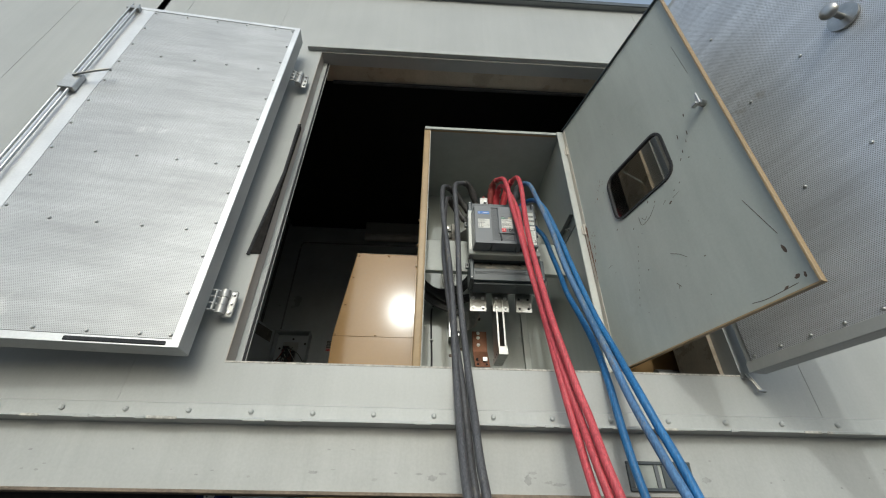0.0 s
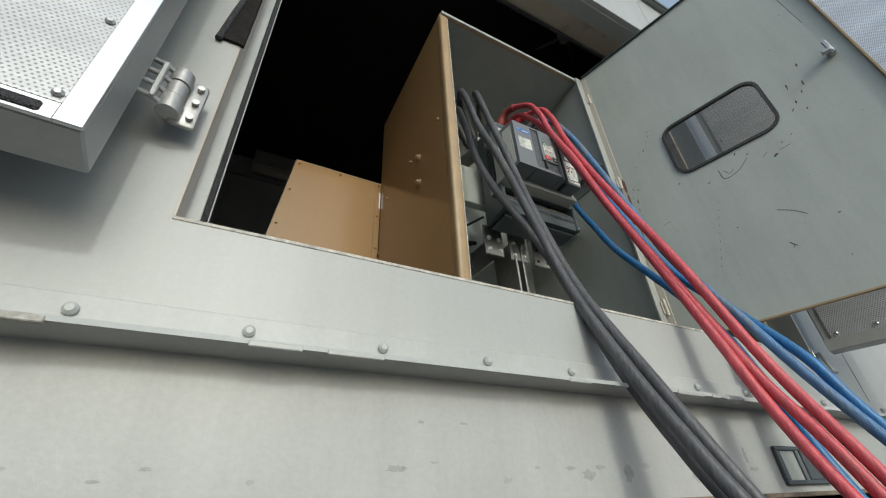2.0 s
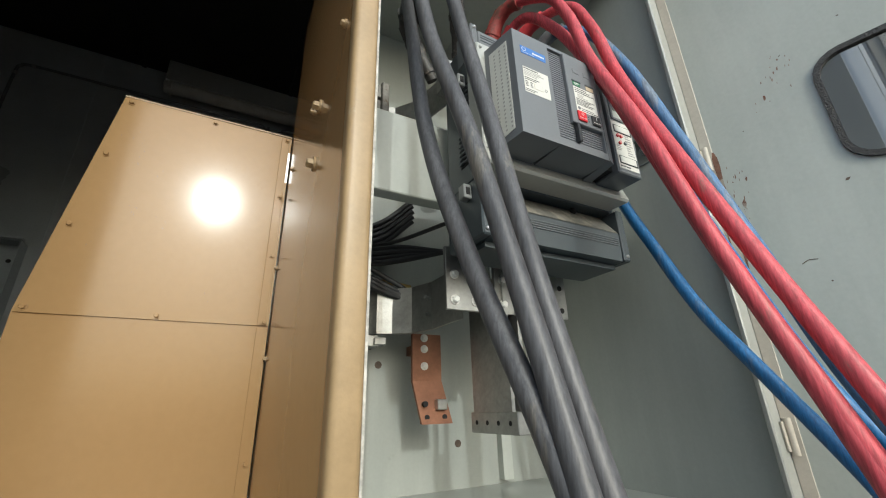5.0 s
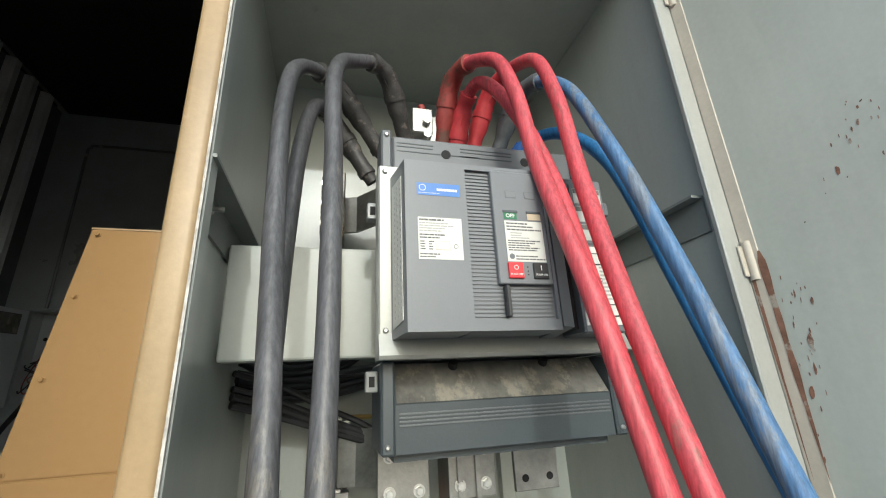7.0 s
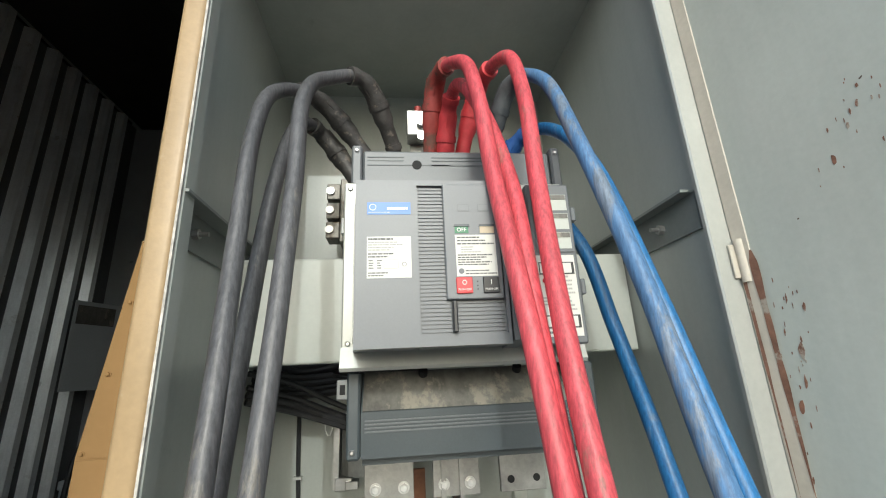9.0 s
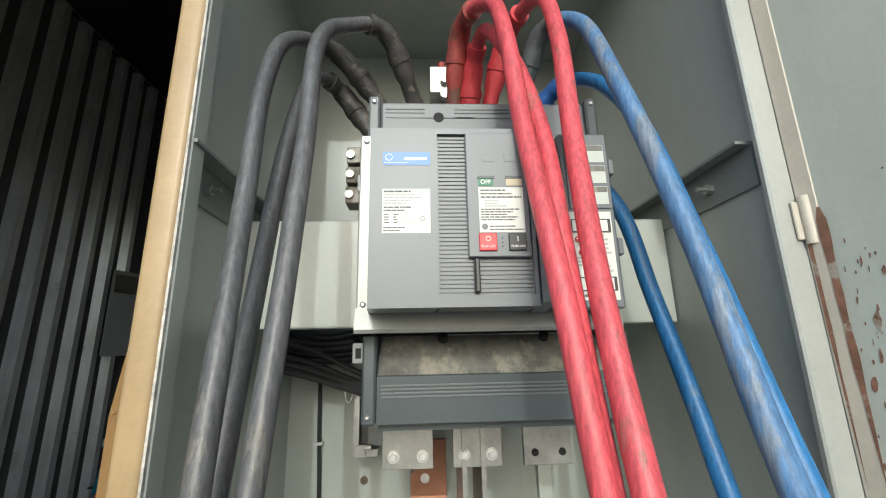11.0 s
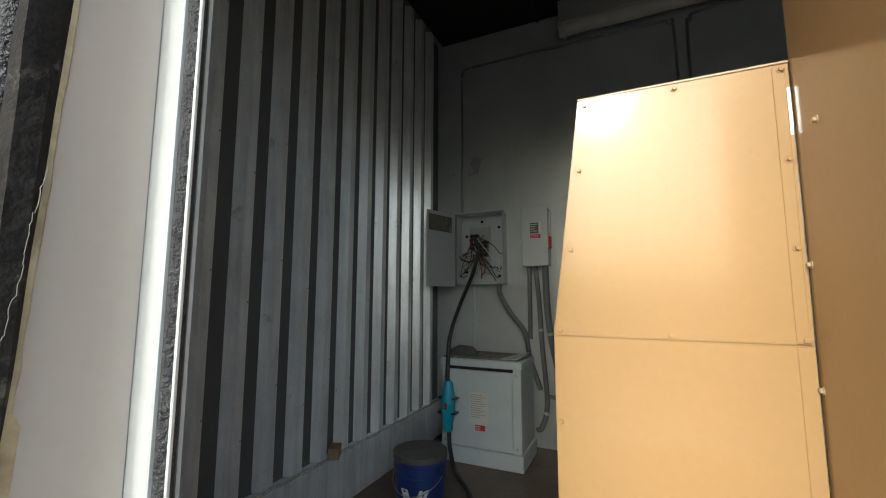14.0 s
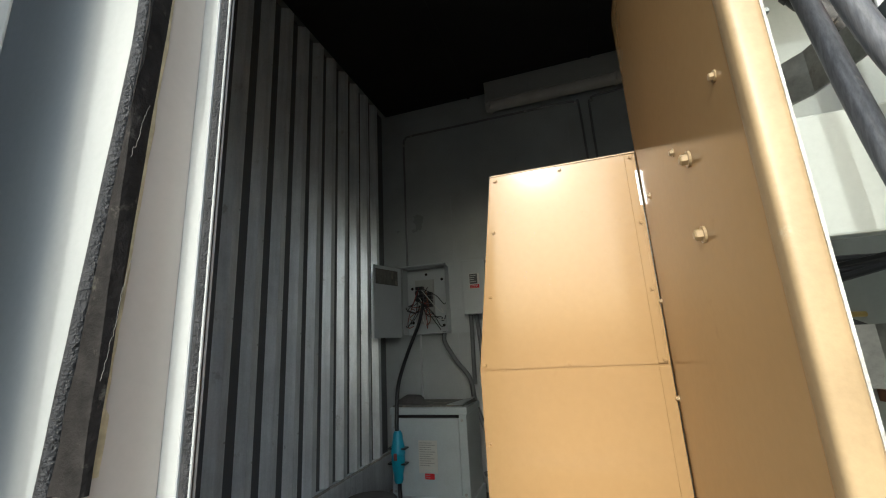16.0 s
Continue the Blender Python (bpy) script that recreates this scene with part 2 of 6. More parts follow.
M["boot_grey"] = mat("grey_connector_boot", (0.10, 0.11, 0.12), 0.55, var=0.25, scale=16, bump=0.12)
M["boxgrey"] = mat("panelboard_grey", (0.50, 0.535, 0.54), 0.42, var=0.06, scale=3, bump=0.02)
M["xfgrey"] = mat("transformer_grey", (0.52, 0.585, 0.605), 0.42, var=0.08, scale=3, bump=0.02, spot=(0.20, 0.22, 0.23), spot_at=0.68, spot_scale=5)
M["conduit"] = mat("galvanised_conduit", (0.27, 0.28, 0.28), 0.4, 0.5, var=0.12, scale=12, bump=0.03)
M["flexgrey"] = mat("grey_flex_conduit", (0.14, 0.15, 0.155), 0.5, var=0.15, scale=12, bump=0.05)
M["cyan"] = mat("cyan_plug_plastic", (0.02, 0.33, 0.48), 0.4, var=0.1, scale=12, bump=0.02)
M["pail"] = mat("dark_blue_pail", (0.018, 0.04, 0.16), 0.35, var=0.15, scale=8, bump=0.03)
M["pail_lid"] = mat("dirty_pail_lid", (0.10, 0.095, 0.09), 0.6, var=0.3, scale=10, bump=0.08)
M["wire"] = mat("black_wire", (0.022, 0.022, 0.024), 0.45, var=0.2, scale=30, bump=0)
M["tie"] = mat("grey_zip_tie", (0.45, 0.45, 0.43), 0.5, var=0.1, bump=0)
M["brass"] = mat("brass", (0.50, 0.36, 0.14), 0.35, 0.9, var=0.15, bump=0.02)
M["weld"] = mat("rough_flaking_edge", (0.48, 0.46, 0.42), 0.7, var=0.35, scale=30, bump=0.35, grain=60)
M["diffuser"] = mat("dusty_lamp_diffuser", (0.55, 0.535, 0.49), 0.4, var=0.12, scale=6, bump=0.02)
M["wood"] = mat("raw_brown_block", (0.26, 0.18, 0.11), 0.7, var=0.25, scale=20, bump=0.1)

gl = bpy.data.materials.new("window_glass")
gl.use_nodes = True
gb = gl.node_tree.nodes["Principled BSDF"]
gb.inputs["Base Color"].default_value = (0.75, 0.72, 0.68, 1)
gb.inputs["Roughness"].default_value = 0.04
gb.inputs["Transmission Weight"].default_value = 1.0
gb.inputs["IOR"].default_value = 1.45
M["glass"] = gl


# ---- building helpers ----
SHIFT = Vector((0, 0, 0))                           # moves a whole group of things


def thing(name, label, category, at=(0, 0, 0), rz=0.0, group="", kind=""):
    ob = new(name)
    ob.empty_display_size = 0.1
    at = Vector(at) + SHIFT
    ob.matrix_world = pose(*at, 0, 0, rz)
    ob.matrix_basis = pose(*at, 0, 0, rz)
    return tagged(ob, label, category, group, kind)


def mesh_of(bm, name, material, smooth=False):
    me = bpy.data.meshes.new(name)
    bm.normal_update()
    bm.to_mesh(me)
    bm.free()
    me.materials.append(material)
    if smooth:
        for p in me.polygons:
            p.use_smooth = True
        me.set_sharp_from_angle(angle=radians(40))
    return me


def part(name, bm, material, parent=None, label="", smooth=False, kind=""):
    ob = new(name, mesh_of(bm, name, material, smooth))
    ob.parent = parent
    return tagged(ob, label, kind=kind)


def shared(name, me, parent, at, rot=(0, 0, 0), scale=None):
    """A repeated piece: an object of its own on a mesh that it shares."""
    ob = new(name, me)
    ob.parent = parent
    ob.matrix_basis = pose(*at, *rot) @ (Matrix.Diagonal((*scale, 1)) if scale else Matrix.Identity(4))
    return ob


def setting(name, bm, material, label, category, smooth=False):
    return tagged(part(name, bm, material, None, smooth=smooth), label, category, kind="structure")


def box(bm, x0, x1, y0, y1, z0, z1, bevel=0.0, seg=1):
    r = bmesh.ops.create_cube(bm, size=1.0, matrix=Matrix.LocRotScale(((x0 + x1) / 2, (y0 + y1) / 2, (z0 + z1) / 2), None, (abs(x1 - x0), abs(y1 - y0), abs(z1 - z0))))
    if bevel:
        es = {e for v in r["verts"] for e in v.link_edges}
        bmesh.ops.bevel(bm, geom=list(es), offset=bevel, segments=seg, affect="EDGES", profile=0.5)
    return bm


def B(*a, **k):
    return box(bmesh.new(), *a, **k)


def cyl(bm, p0, p1, r, seg=16, r2=None, caps=True):
    p0, p1 = Vector(p0), Vector(p1)
    d = p1 - p0
    m = Matrix.Translation((p0 + p1) / 2) @ d.to_track_quat("Z", "Y").to_matrix().to_4x4()
    bmesh.ops.create_cone(bm, cap_ends=caps, segments=seg, radius1=r, radius2=r if r2 is None else r2, depth=d.length, matrix=m)
    return bm


def C(*a, **k):
    return cyl(bmesh.new(), *a, **k)


def prism(bm, pts, d):
    """A polygon of 3D points, thickened by the vector d."""
    a = [bm.verts.new(p) for p in pts]
    b = [bm.verts.new(Vector(p) + Vector(d)) for p in pts]
    bm.faces.new(a)
    bm.faces.new(list(reversed(b)))
    for i in range(len(a)):
        j = (i + 1) % len(a)
        bm.faces.new((a[j], a[i], b[i], b[j]))
    bmesh.ops.recalc_face_normals(bm, faces=bm.faces[:])
    return bm


def spline(pts, n=10):
    """A smooth line through the points."""
    p = [Vector(q) for q in pts]
    p = [p[0] * 2 - p[1]] + p + [p[-1] * 2 - p[-2]]
    out = []
    for i in range(1, len(p) - 2):
        a, b, c, d = p[i - 1:i + 3]
        for k in range(n):
            t = k / n
            out.append(0.5 * (2 * b + (c - a) * t + (2 * a - 5 * b + 4 * c - d) * t * t + (3 * b - a - 3 * c + d) * t ** 3))
    return out + [p[-2]]


def tube(bm, pts, r, seg=12, wobble=0.0, seed=0.0, caps=True):
    """A round rod along a line of points; r is a number or one per point."""
    pts = [Vector(q) for q in pts]
    rs = r if isinstance(r, (list, tuple)) else [r] * len(pts)
    side = None
    rings = []
    for i, q in enumerate(pts):
        d = (pts[min(i + 1, len(pts) - 1)] - pts[max(i - 1, 0)]).normalized()
        if side is None:
            side = d.orthogonal().normalized()
        side = (side - d * side.dot(d)).normalized()
        up = d.cross(side)
        ring = []
        for k in range(seg):
            a = 2 * math.pi * k / seg
            w = 1 + wobble * noise.noise((q.x * 9 + seed, q.y * 9, q.z * 9 + k * 0.7))
            ring.append(bm.verts.new(q + (side * math.cos(a) + up * math.sin(a)) * rs[i] * w))
        rings.append(ring)
    for a, b in zip(rings, rings[1:]):
        for k in range(seg):
            bm.faces.new((a[k], a[(k + 1) % seg], b[(k + 1) % seg], b[k]))
    if caps:
        bm.faces.new(list(reversed(rings[0])))
        bm.faces.new(rings[-1])
    return bm


def T(*a, **k):
    return tube(bmesh.new(), *a, **k)


def bolt_mesh(name, r, h, material, washer=0.0, axis="y-"):
    """A hex head on a washer, its seat at the origin; axis is the way it stands out."""
    bm = bmesh.new()
    d = {"y-": Vector((0, -1, 0)), "x-": Vector((-1, 0, 0)), "x+": Vector((1, 0, 0)), "y+": Vector((0, 1, 0))}[axis]
    o = Vector((0, 0, 0))
    if washer:
        cyl(bm, o, d * h * 0.25, washer, 16)
    cyl(bm, d * h * (0.25 if washer else 0), d * h * 0.85, r, 6)
    cyl(bm, d * h * 0.85, d * h, r * 0.95, 6, r2=r * 0.7)
    return mesh_of(bm, name, material)


def round_mesh(name, r, h, material, axis="y-"):
    bm = bmesh.new()
    d = {"y-": Vector((0, -1, 0)), "x-": Vector((-1, 0, 0)), "y+": Vector((0, 1, 0)), "x": Vector((1, 0, 0))}[axis]
    cyl(bm, (0, 0, 0), d * h * 0.5, r, 12)
    cyl(bm, d * h * 0.5, d * h, r, 12, r2=r * 0.55)
    return mesh_of(bm, name, material, True)


# ---- ground and enclosure ----
OX0, OX1, OZ0, OZ1 = -0.80, 1.50, 1.831, 4.20      # the doorway
WX0, WX1, WZ0, WZ1 = -5.0, 6.0, 1.35, 5.12        # the outer wall
EX, BY, FZ, CZ = -2.04, 3.40, 1.315, 5.05           # end wall, back wall, floor, ceiling

bm = bmesh.new()
bmesh.ops.create_grid(bm, x_segments=8, y_segments=8, size=300)
setting("ground", bm, M["ground"], "worn grey asphalt yard round the enclosure", "ground")

front = setting("wall_south", bmesh.new(), M["wall"], "light grey painted steel side wall of an equipment enclosure", "wall")
bm = bmesh.new()
box(bm, WX0, OX0, 0, 0.10, 1.60, WZ1)
box(bm, OX1, WX1, 0, 0.10, 1.60, WZ1)
box(bm, OX0, OX1, 0, 0.10, 1.60, OZ0)
box(bm, OX0, OX1, 0, 0.10, OZ1, WZ1)
front.data = mesh_of(bm, "wall_south", M["wall"])
for x in (-3.7, -2.83, -1.957, -1.18, 1.80, 2.66, 3.5):
    part("seam", B(x - 0.0035, x + 0.0035, -0.002, -0.0002, 1.66, 5.06), M["rail"], front, "thin pale sealed seam")
# unseen black sheets added behind the front wall to cut bounced light
part("bounce_blocker", B(EX, OX0 - 0.002, 0.101, 0.112, FZ, CZ), M["black"], front, "added black sheet, out of view, that cuts bounced light")
part("bounce_blocker", B(OX1 + 0.002, WX1, 0.101, 0.112, FZ, CZ), M["black"], front, "added black sheet, out of view, that cuts bounced light")
part("bounce_blocker", B(OX0, OX1, 0.241, 0.252, OZ1 + 0.12, CZ), M["black"], front, "added black sheet, out of view, that cuts bounced light")
part("bottom_edge", B(OX0, OX1, -0.002, 0.012, OZ0 - 0.006, OZ0 + 0.002, bevel=0.001), M["weld"], front, "flaking sill edge")

rail = setting("trim_base_rail", B(WX0, WX1, -0.002, 0.14, WZ0, 1.5985), M["rail"], "weathered grey painted steel base rail", "rail")
bm = bmesh.new()
prism(bm, [(WX0, 0, 1.655), (WX0, -0.010, 1.650), (WX0, -0.012, 1.600), (WX0, -0.076, 1.590), (WX0, -0.079, 1.580), (WX0, 0, 1.577)], (WX1 - WX0, 0, 0))
lip = setting("trim_drip_ledge", bm, M["rail"], "grey painted drip ledge held by round-headed bolts", "ledge")
rv = round_mesh("ledge_bolt", 0.0105, 0.011, M["rail"])
for i in range(-16, 24):
    shared("bolt", rv, lip, (-0.136 + 0.2463 * i, -0.012, 1.624))
rng = random.Random(3)
for i in range(36):
    x = rng.uniform(-2.4, 2.4)
    w = rng.uniform(0.03, 0.12)
    part("caulk", B(x, x + w, -0.0798 - 0.00005 * i, -0.068, 1.5772 - 0.00004 * i, 1.5850 + rng.uniform(0, 0.003), bevel=0.0016), M["weld" if rng.random() < 0.3 else "rail"], lip)
CHIPS = [(-0.345, 1.413, 0.025, 0.006), (-0.03, 1.415, 0.010, 0.004), (0.06, 1.413, 0.015, 0.004), (0.11, 1.400, 0.022, 0.012), (0.15, 1.415, 0.018, 0.005),
         (0.235, 1.405, 0.017, 0.020), (0.30, 1.418, 0.014, 0.008), (0.48, 1.400, 0.017, 0.021), (0.50, 1.424, 0.022, 0.006), (0.56, 1.392, 0.020, 0.006),
         (0.60, 1.386, 0.030, 0.006), (0.73, 1.445, 0.007, 0.026), (0.75, 1.410, 0.025, 0.006), (1.19, 1.410, 0.02, 0.012), (-0.11, 1.392, 0.012, 0.007)]
CHIPS += [(rng.uniform(-2.2, 2.4), rng.uniform(1.37, 1.50), rng.uniform(0.003, 0.010), rng.uniform(0.002, 0.005)) for i in range(22)]
for i, (x, z, w, h) in enumerate(CHIPS):
    bm = bmesh.new()
    n = 26
    turn = rng.uniform(0, 6)
    rim = [0.55 + 0.75 * abs(noise.noise((3 * math.cos(6.2832 * k / n) + i * 5, 3 * math.sin(6.2832 * k / n), turn))) + 0.25 * rng.random() for k in range(n)]
    prism(bm, [(x + w * rim[k] * math.cos(6.2832 * k / n), -0.0026 - 0.00001 * i, z + h * rim[k] * math.sin(6.2832 * k / n)) for k in range(n)], (0, 0.0005, 0))
    part("paint_chip", bm, M["chip"], rail)
part("bottom_flange", B(WX0, WX1, -0.03, 0.14, WZ0 - 0.012, WZ0, bevel=0.002), M["dirt"], rail, "rusty bottom flange")

head = setting("trim_door_head", B(OX0 - 0.10, OX1 + 0.08, -0.035, 0.0, OZ1 + 0.015, OZ1 + 0.055, bevel=0.003), M["rail"], "painted steel drip strip over the doorway", "trim")
part("head_soffit", B(OX0, OX1, 0.10, 0.24, OZ1, OZ1 + 0.12), M["soffit"], head, "brown stained soffit")
part("head_seal", B(OX0 + 0.05, OX1, 0.225, 0.245, OZ1 - 0.03, OZ1, bevel=0.004), M["rubber"], head)

roof = setting("roof", B(WX0, WX1, -0.045, 3.55, WZ1, WZ1 + 0.05, bevel=0.005), M["rail"], "flat grey roof with a rolled dark edge", "roof")
part("roof_edge", B(WX0, WX1, -0.055, -0.045, WZ1 - 0.02, WZ1 + 0.03), M["charcoal_dark"], roof)
for i in range(28):
    part("rivet", C((-2.5 + i * 0.25, -0.03, WZ1 + 0.05), (-2.5 + i * 0.25, -0.03, WZ1 + 0.058), 0.008, 8), M["rail"], roof)
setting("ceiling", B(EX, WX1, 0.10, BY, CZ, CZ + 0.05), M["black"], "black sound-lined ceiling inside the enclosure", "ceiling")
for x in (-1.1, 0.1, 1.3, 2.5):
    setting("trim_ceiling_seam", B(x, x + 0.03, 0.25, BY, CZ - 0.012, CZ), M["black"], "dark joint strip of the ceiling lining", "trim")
setting("floor", B(EX, WX1, 0.10, BY, FZ - 0.05, FZ), M["floor"], "oily dark brown plywood floor", "floor")
back = setting("wall_north", B(EX - 0.1, WX1, BY, BY + 0.08, 1.3, WZ1), M["inner"], "dark grey painted inner back wall", "wall")
for x in (-1.35, -0.15):
    part("seam", B(x, x + 0.006, BY - 0.003, BY + 0.01, FZ, CZ), M["boxgrey"], back)
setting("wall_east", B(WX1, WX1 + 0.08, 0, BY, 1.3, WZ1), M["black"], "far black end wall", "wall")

# corrugated end wall
PER, DEP = 0.1945, 0.052
endw = setting("wall_west", B(EX - DEP - 0.004, EX - DEP, 0.08, BY, 1.58, CZ), M["perf_dark"], "steel end wall of screwed hat-section ribs over dark lining", "wall")
rib_screw = round_mesh("rib_screw", 0.005, 0.004, M["steel"], "x")
y = 1.194 - 5 * PER
nr = 0
while y < BY - 0.07:
    bm = bmesh.new()
    prism(bm, [(EX - DEP, y - 0.031, 1.620), (EX, y, 1.620), (EX, y + 0.048, 1.620), (EX - DEP, y + 0.079, 1.620)], (0, 0, CZ - 1.620))
    part("rib", bm, M["corr"], endw, "blue-grey painted hat-section rib")
    for k in range(5):
        z = 1.9 + 0.62 * k + 0.07 * ((nr * 3) % 5)
        shared("screw", rib_screw, endw, (EX, y + 0.042, z))
    y += PER
    nr += 1
part("outer_skin", B(EX - 0.16, EX - 0.10, 0.0, BY, 1.3, WZ1), M["black"], endw)
part("base_rail", B(EX - 0.079, EX + 0.012, 0.10, BY, FZ, 1.616, bevel=0.006), M["corr"], endw, "grey painted base rail")
part("weld_bead", T([(EX + 0.004 + 0.008 * rng.random(), 0.12 + 0.05 * i, 1.618 + 0.006 * rng.random()) for i in range(66)], 0.009, 6), M["weld"], endw, "rough pale caulk bead")

# left jamb
jamb = setting("trim_jamb_west", B(OX0 - 0.004, OX0 + 0.004, 0.001, 0.0850, OZ0, OZ1), M["taupe"], "painted door jamb with a worn rubber seal", "jamb")
part("seal_channel", B(OX0 - 0.002, OX0 + 0.033, 0.086, 0.105, OZ0, OZ1, bevel=0.0015), M["rail"], jamb, "pale seal channel")
part("channel_lip", B(OX0 + 0.0455, OX0 + 0.0485, 0.092, 0.096, OZ0, OZ1, bevel=0.001), M["rail"], jamb)
part("channel_back", B(OX0 - 0.002, OX0 + 0.040, 0.1055, 0.109, OZ0, OZ1), M["rail"], jamb)
part("rubber_seal", T([(OX0 + 0.0385, 0.0960, OZ0 + 0.02), (OX0 + 0.039, 0.0955, 3.0), (OX0 + 0.0385, 0.0960, OZ1)], 0.0078, 12), M["rubber"], jamb, "grainy black rubber bulb seal")


def lean(z):
    """How far the peeling gasket strip has slid towards the opening at a height."""
    return max(-0.034, min(0.022, 0.095 * (z - 2.71)))


bm = bmesh.new()
rows = []
for i in range(61):
    z = 2.385 + i * 0.0165
    left, right = OX0 - 0.010 + lean(z), 0.0170 + 0.040 * (z - 2.70) + 0.002 * noise.noise((z * 9, 3, 0))
    k1, k2, k3 = noise.noise((z * 22, 1, 0)), noise.noise((z * 25, 5, 0)), noise.noise((z * 17, 9, 0))
    rows.append([bm.verts.new((left, -0.0005, z)), bm.verts.new((left + 0.002 + 0.002 * k3, -0.008 + 0.002 * k1, z)),
                 bm.verts.new((max(left + 0.006, OX0 - 0.004), -0.009 + 0.002 * k2, z)), bm.verts.new((OX0 + 0.010 + 0.002 * k1, -0.007 + 0.002 * k3, z)),
                 bm.verts.new((OX0 + 0.011 + 0.002 * k2, right * 0.5, z)), bm.verts.new((OX0 + 0.0045, right, z))])
for a, b in zip(rows, rows[1:]):
    for k in range(5):
        bm.faces.new((a[k], a[k + 1], b[k + 1], b[k]))
bm.faces.new(rows[0])
part("bulb_seal", T([(OX0 - 0.0155 + lean(2.375 + i * 0.033) + 0.0010 * noise.noise((i * 0.4, 0, 0)), -0.008, 2.375 + i * 0.033) for i in range(31)], 0.0085, 10), M["rubber"], jamb, "grainy rubber bead", smooth=True)
part("torn_gasket", bm, M["gasket"], jamb, "torn black foam gasket strip", smooth=True)
# pale cracks and creases where the foam skin has split
crack = random.Random(4)
for z0 in (2.645, 2.86):
    pts, y, z = [], 0.013, z0
    while y > -0.005:
        pts.append((OX0 + 0.0124, y, z))
        y += crack.uniform(-0.0017, 0.0006)
        z += crack.uniform(-0.0075, 0.001)
    part("crack", T(pts, 0.0003, 5), M["dusty"], jamb)
bm = bmesh.new()
rows = []
for i in range(110):
    z = 2.40 + i * 0.009
    k = noise.noise((z * 14, 7, 0)) + 0.6 * noise.noise((z * 45, 8, 0))
    right = 0.0170 + 0.040 * (z - 2.70)
    wide = 0.004 + (0.005 if z < 2.47 else 0)
    rows.append((bm.verts.new((OX0 + 0.0046, right - 0.004, z)), bm.verts.new((OX0 + 0.0056, right + wide * 0.7 + 0.0018 * k, z)), bm.verts.new((OX0 + 0.0042, right + wide + 0.0020 * k, z))))
for a, b in zip(rows, rows[1:]):
    for k in range(2):
        bm.faces.new((a[k], a[k + 1], b[k + 1], b[k]))
part("glue_line", bm, M["glue"], jamb, "yellowed glue line", smooth=True)
jr = setting("trim_jamb_east", B(OX1 - 0.02, OX1, 0.10, 0.40, OZ0, OZ1), M["soffit"], "painted return of the doorway", "jamb")

# ---- outer doors ----
screw_alu = round_mesh("sheet_screw", 0.0075, 0.006, M["steel"])
screw_alu_b = round_mesh("sheet_screw_b", 0.0075, 0.006, M["steel"], "y+")


def strap_hinge(parent, x, z, s):
    h = part("hinge", C((x, 0.02 * s, z - 0.06), (x, 0.02 * s, z + 0.06), 0.016, 14), M["steel"], parent, "cast grey strap hinge", smooth=True)
    return h


ld = thing("enclosure_door", "aluminium-clad enclosure door with perforated lining, standing wide open", "door", (-0.900, -0.194, 1.815), 184.6, "enclosure doors")
W, H = 1.13, 2.34
part("leaf", B(0, W, -0.105, -0.004, 0, H, bevel=0.004), M["rail"], ld)
part("lining", B(0.035, 0.955, -0.004, 0.0, 0.035, H - 0.03), M["perf"], ld, "perforated aluminium lining")
fr = part("edge_frame", box(box(box(bmesh.new(), 0, 0.034, -0.004, 0.004, 0, H, bevel=0.001), 0.034, W, -0.004, 0.003, 0, 0.032, bevel=0.001), 0.034, W, -0.004, 0.003, H - 0.028, H, bevel=0.001), M["alu"], ld, "bare aluminium edge angle")
part("lock_strip", B(0.956, W, -0.004, 0.001, 0.034, H - 0.03), M["alu"], ld, "smooth aluminium strip")
for i in range(13):
    z = 0.05 + i * (H - 0.1) / 12
    shared("screw", screw_alu_b, ld, (0.045, 0.0, z))
    shared("screw", screw_alu_b, ld, (0.942, 0.0, z))
for x in (0.16, 0.352, 0.545, 0.74):
    for z in (0.05, 0.56, 0.985, 1.825, H - 0.05):
        shared("screw", screw_alu_b, ld, (x, 0.0, z))
part("rubber_remnant", B(0.05, 0.42, -0.003, 0.0075, 0.006, 0.024, bevel=0.003), M["rubber"], ld, "torn black seal remnant")
for x in (1.055, 1.095):
    part("lock_rod", C((x, 0.022, 0.03), (x, 0.022, H - 0.01), 0.008, 10), M["steel"], ld, "long steel lock rod", smooth=True)
lk = part("lock_box", B(1.03, 1.11, 0.002, 0.035, H * 0.60, H * 0.60 + 0.13, bevel=0.004), M["steel"], ld, "steel latch box")
part("lock_handle", T(spline([(1.07, 0.04, H * 0.60 + 0.1), (0.98, 0.055, H * 0.60 + 0.13), (0.90, 0.06, H * 0.60 + 0.16), (0.885, 0.062, H * 0.60 + 0.15)], 5), 0.007, 8), M["steel"], lk, smooth=True)
for z in (0.03, H - 0.07):
    part("rod_guide", B(1.035, 1.115, 0.002, 0.03, z, z + 0.035, bevel=0.004), M["steel"], ld)
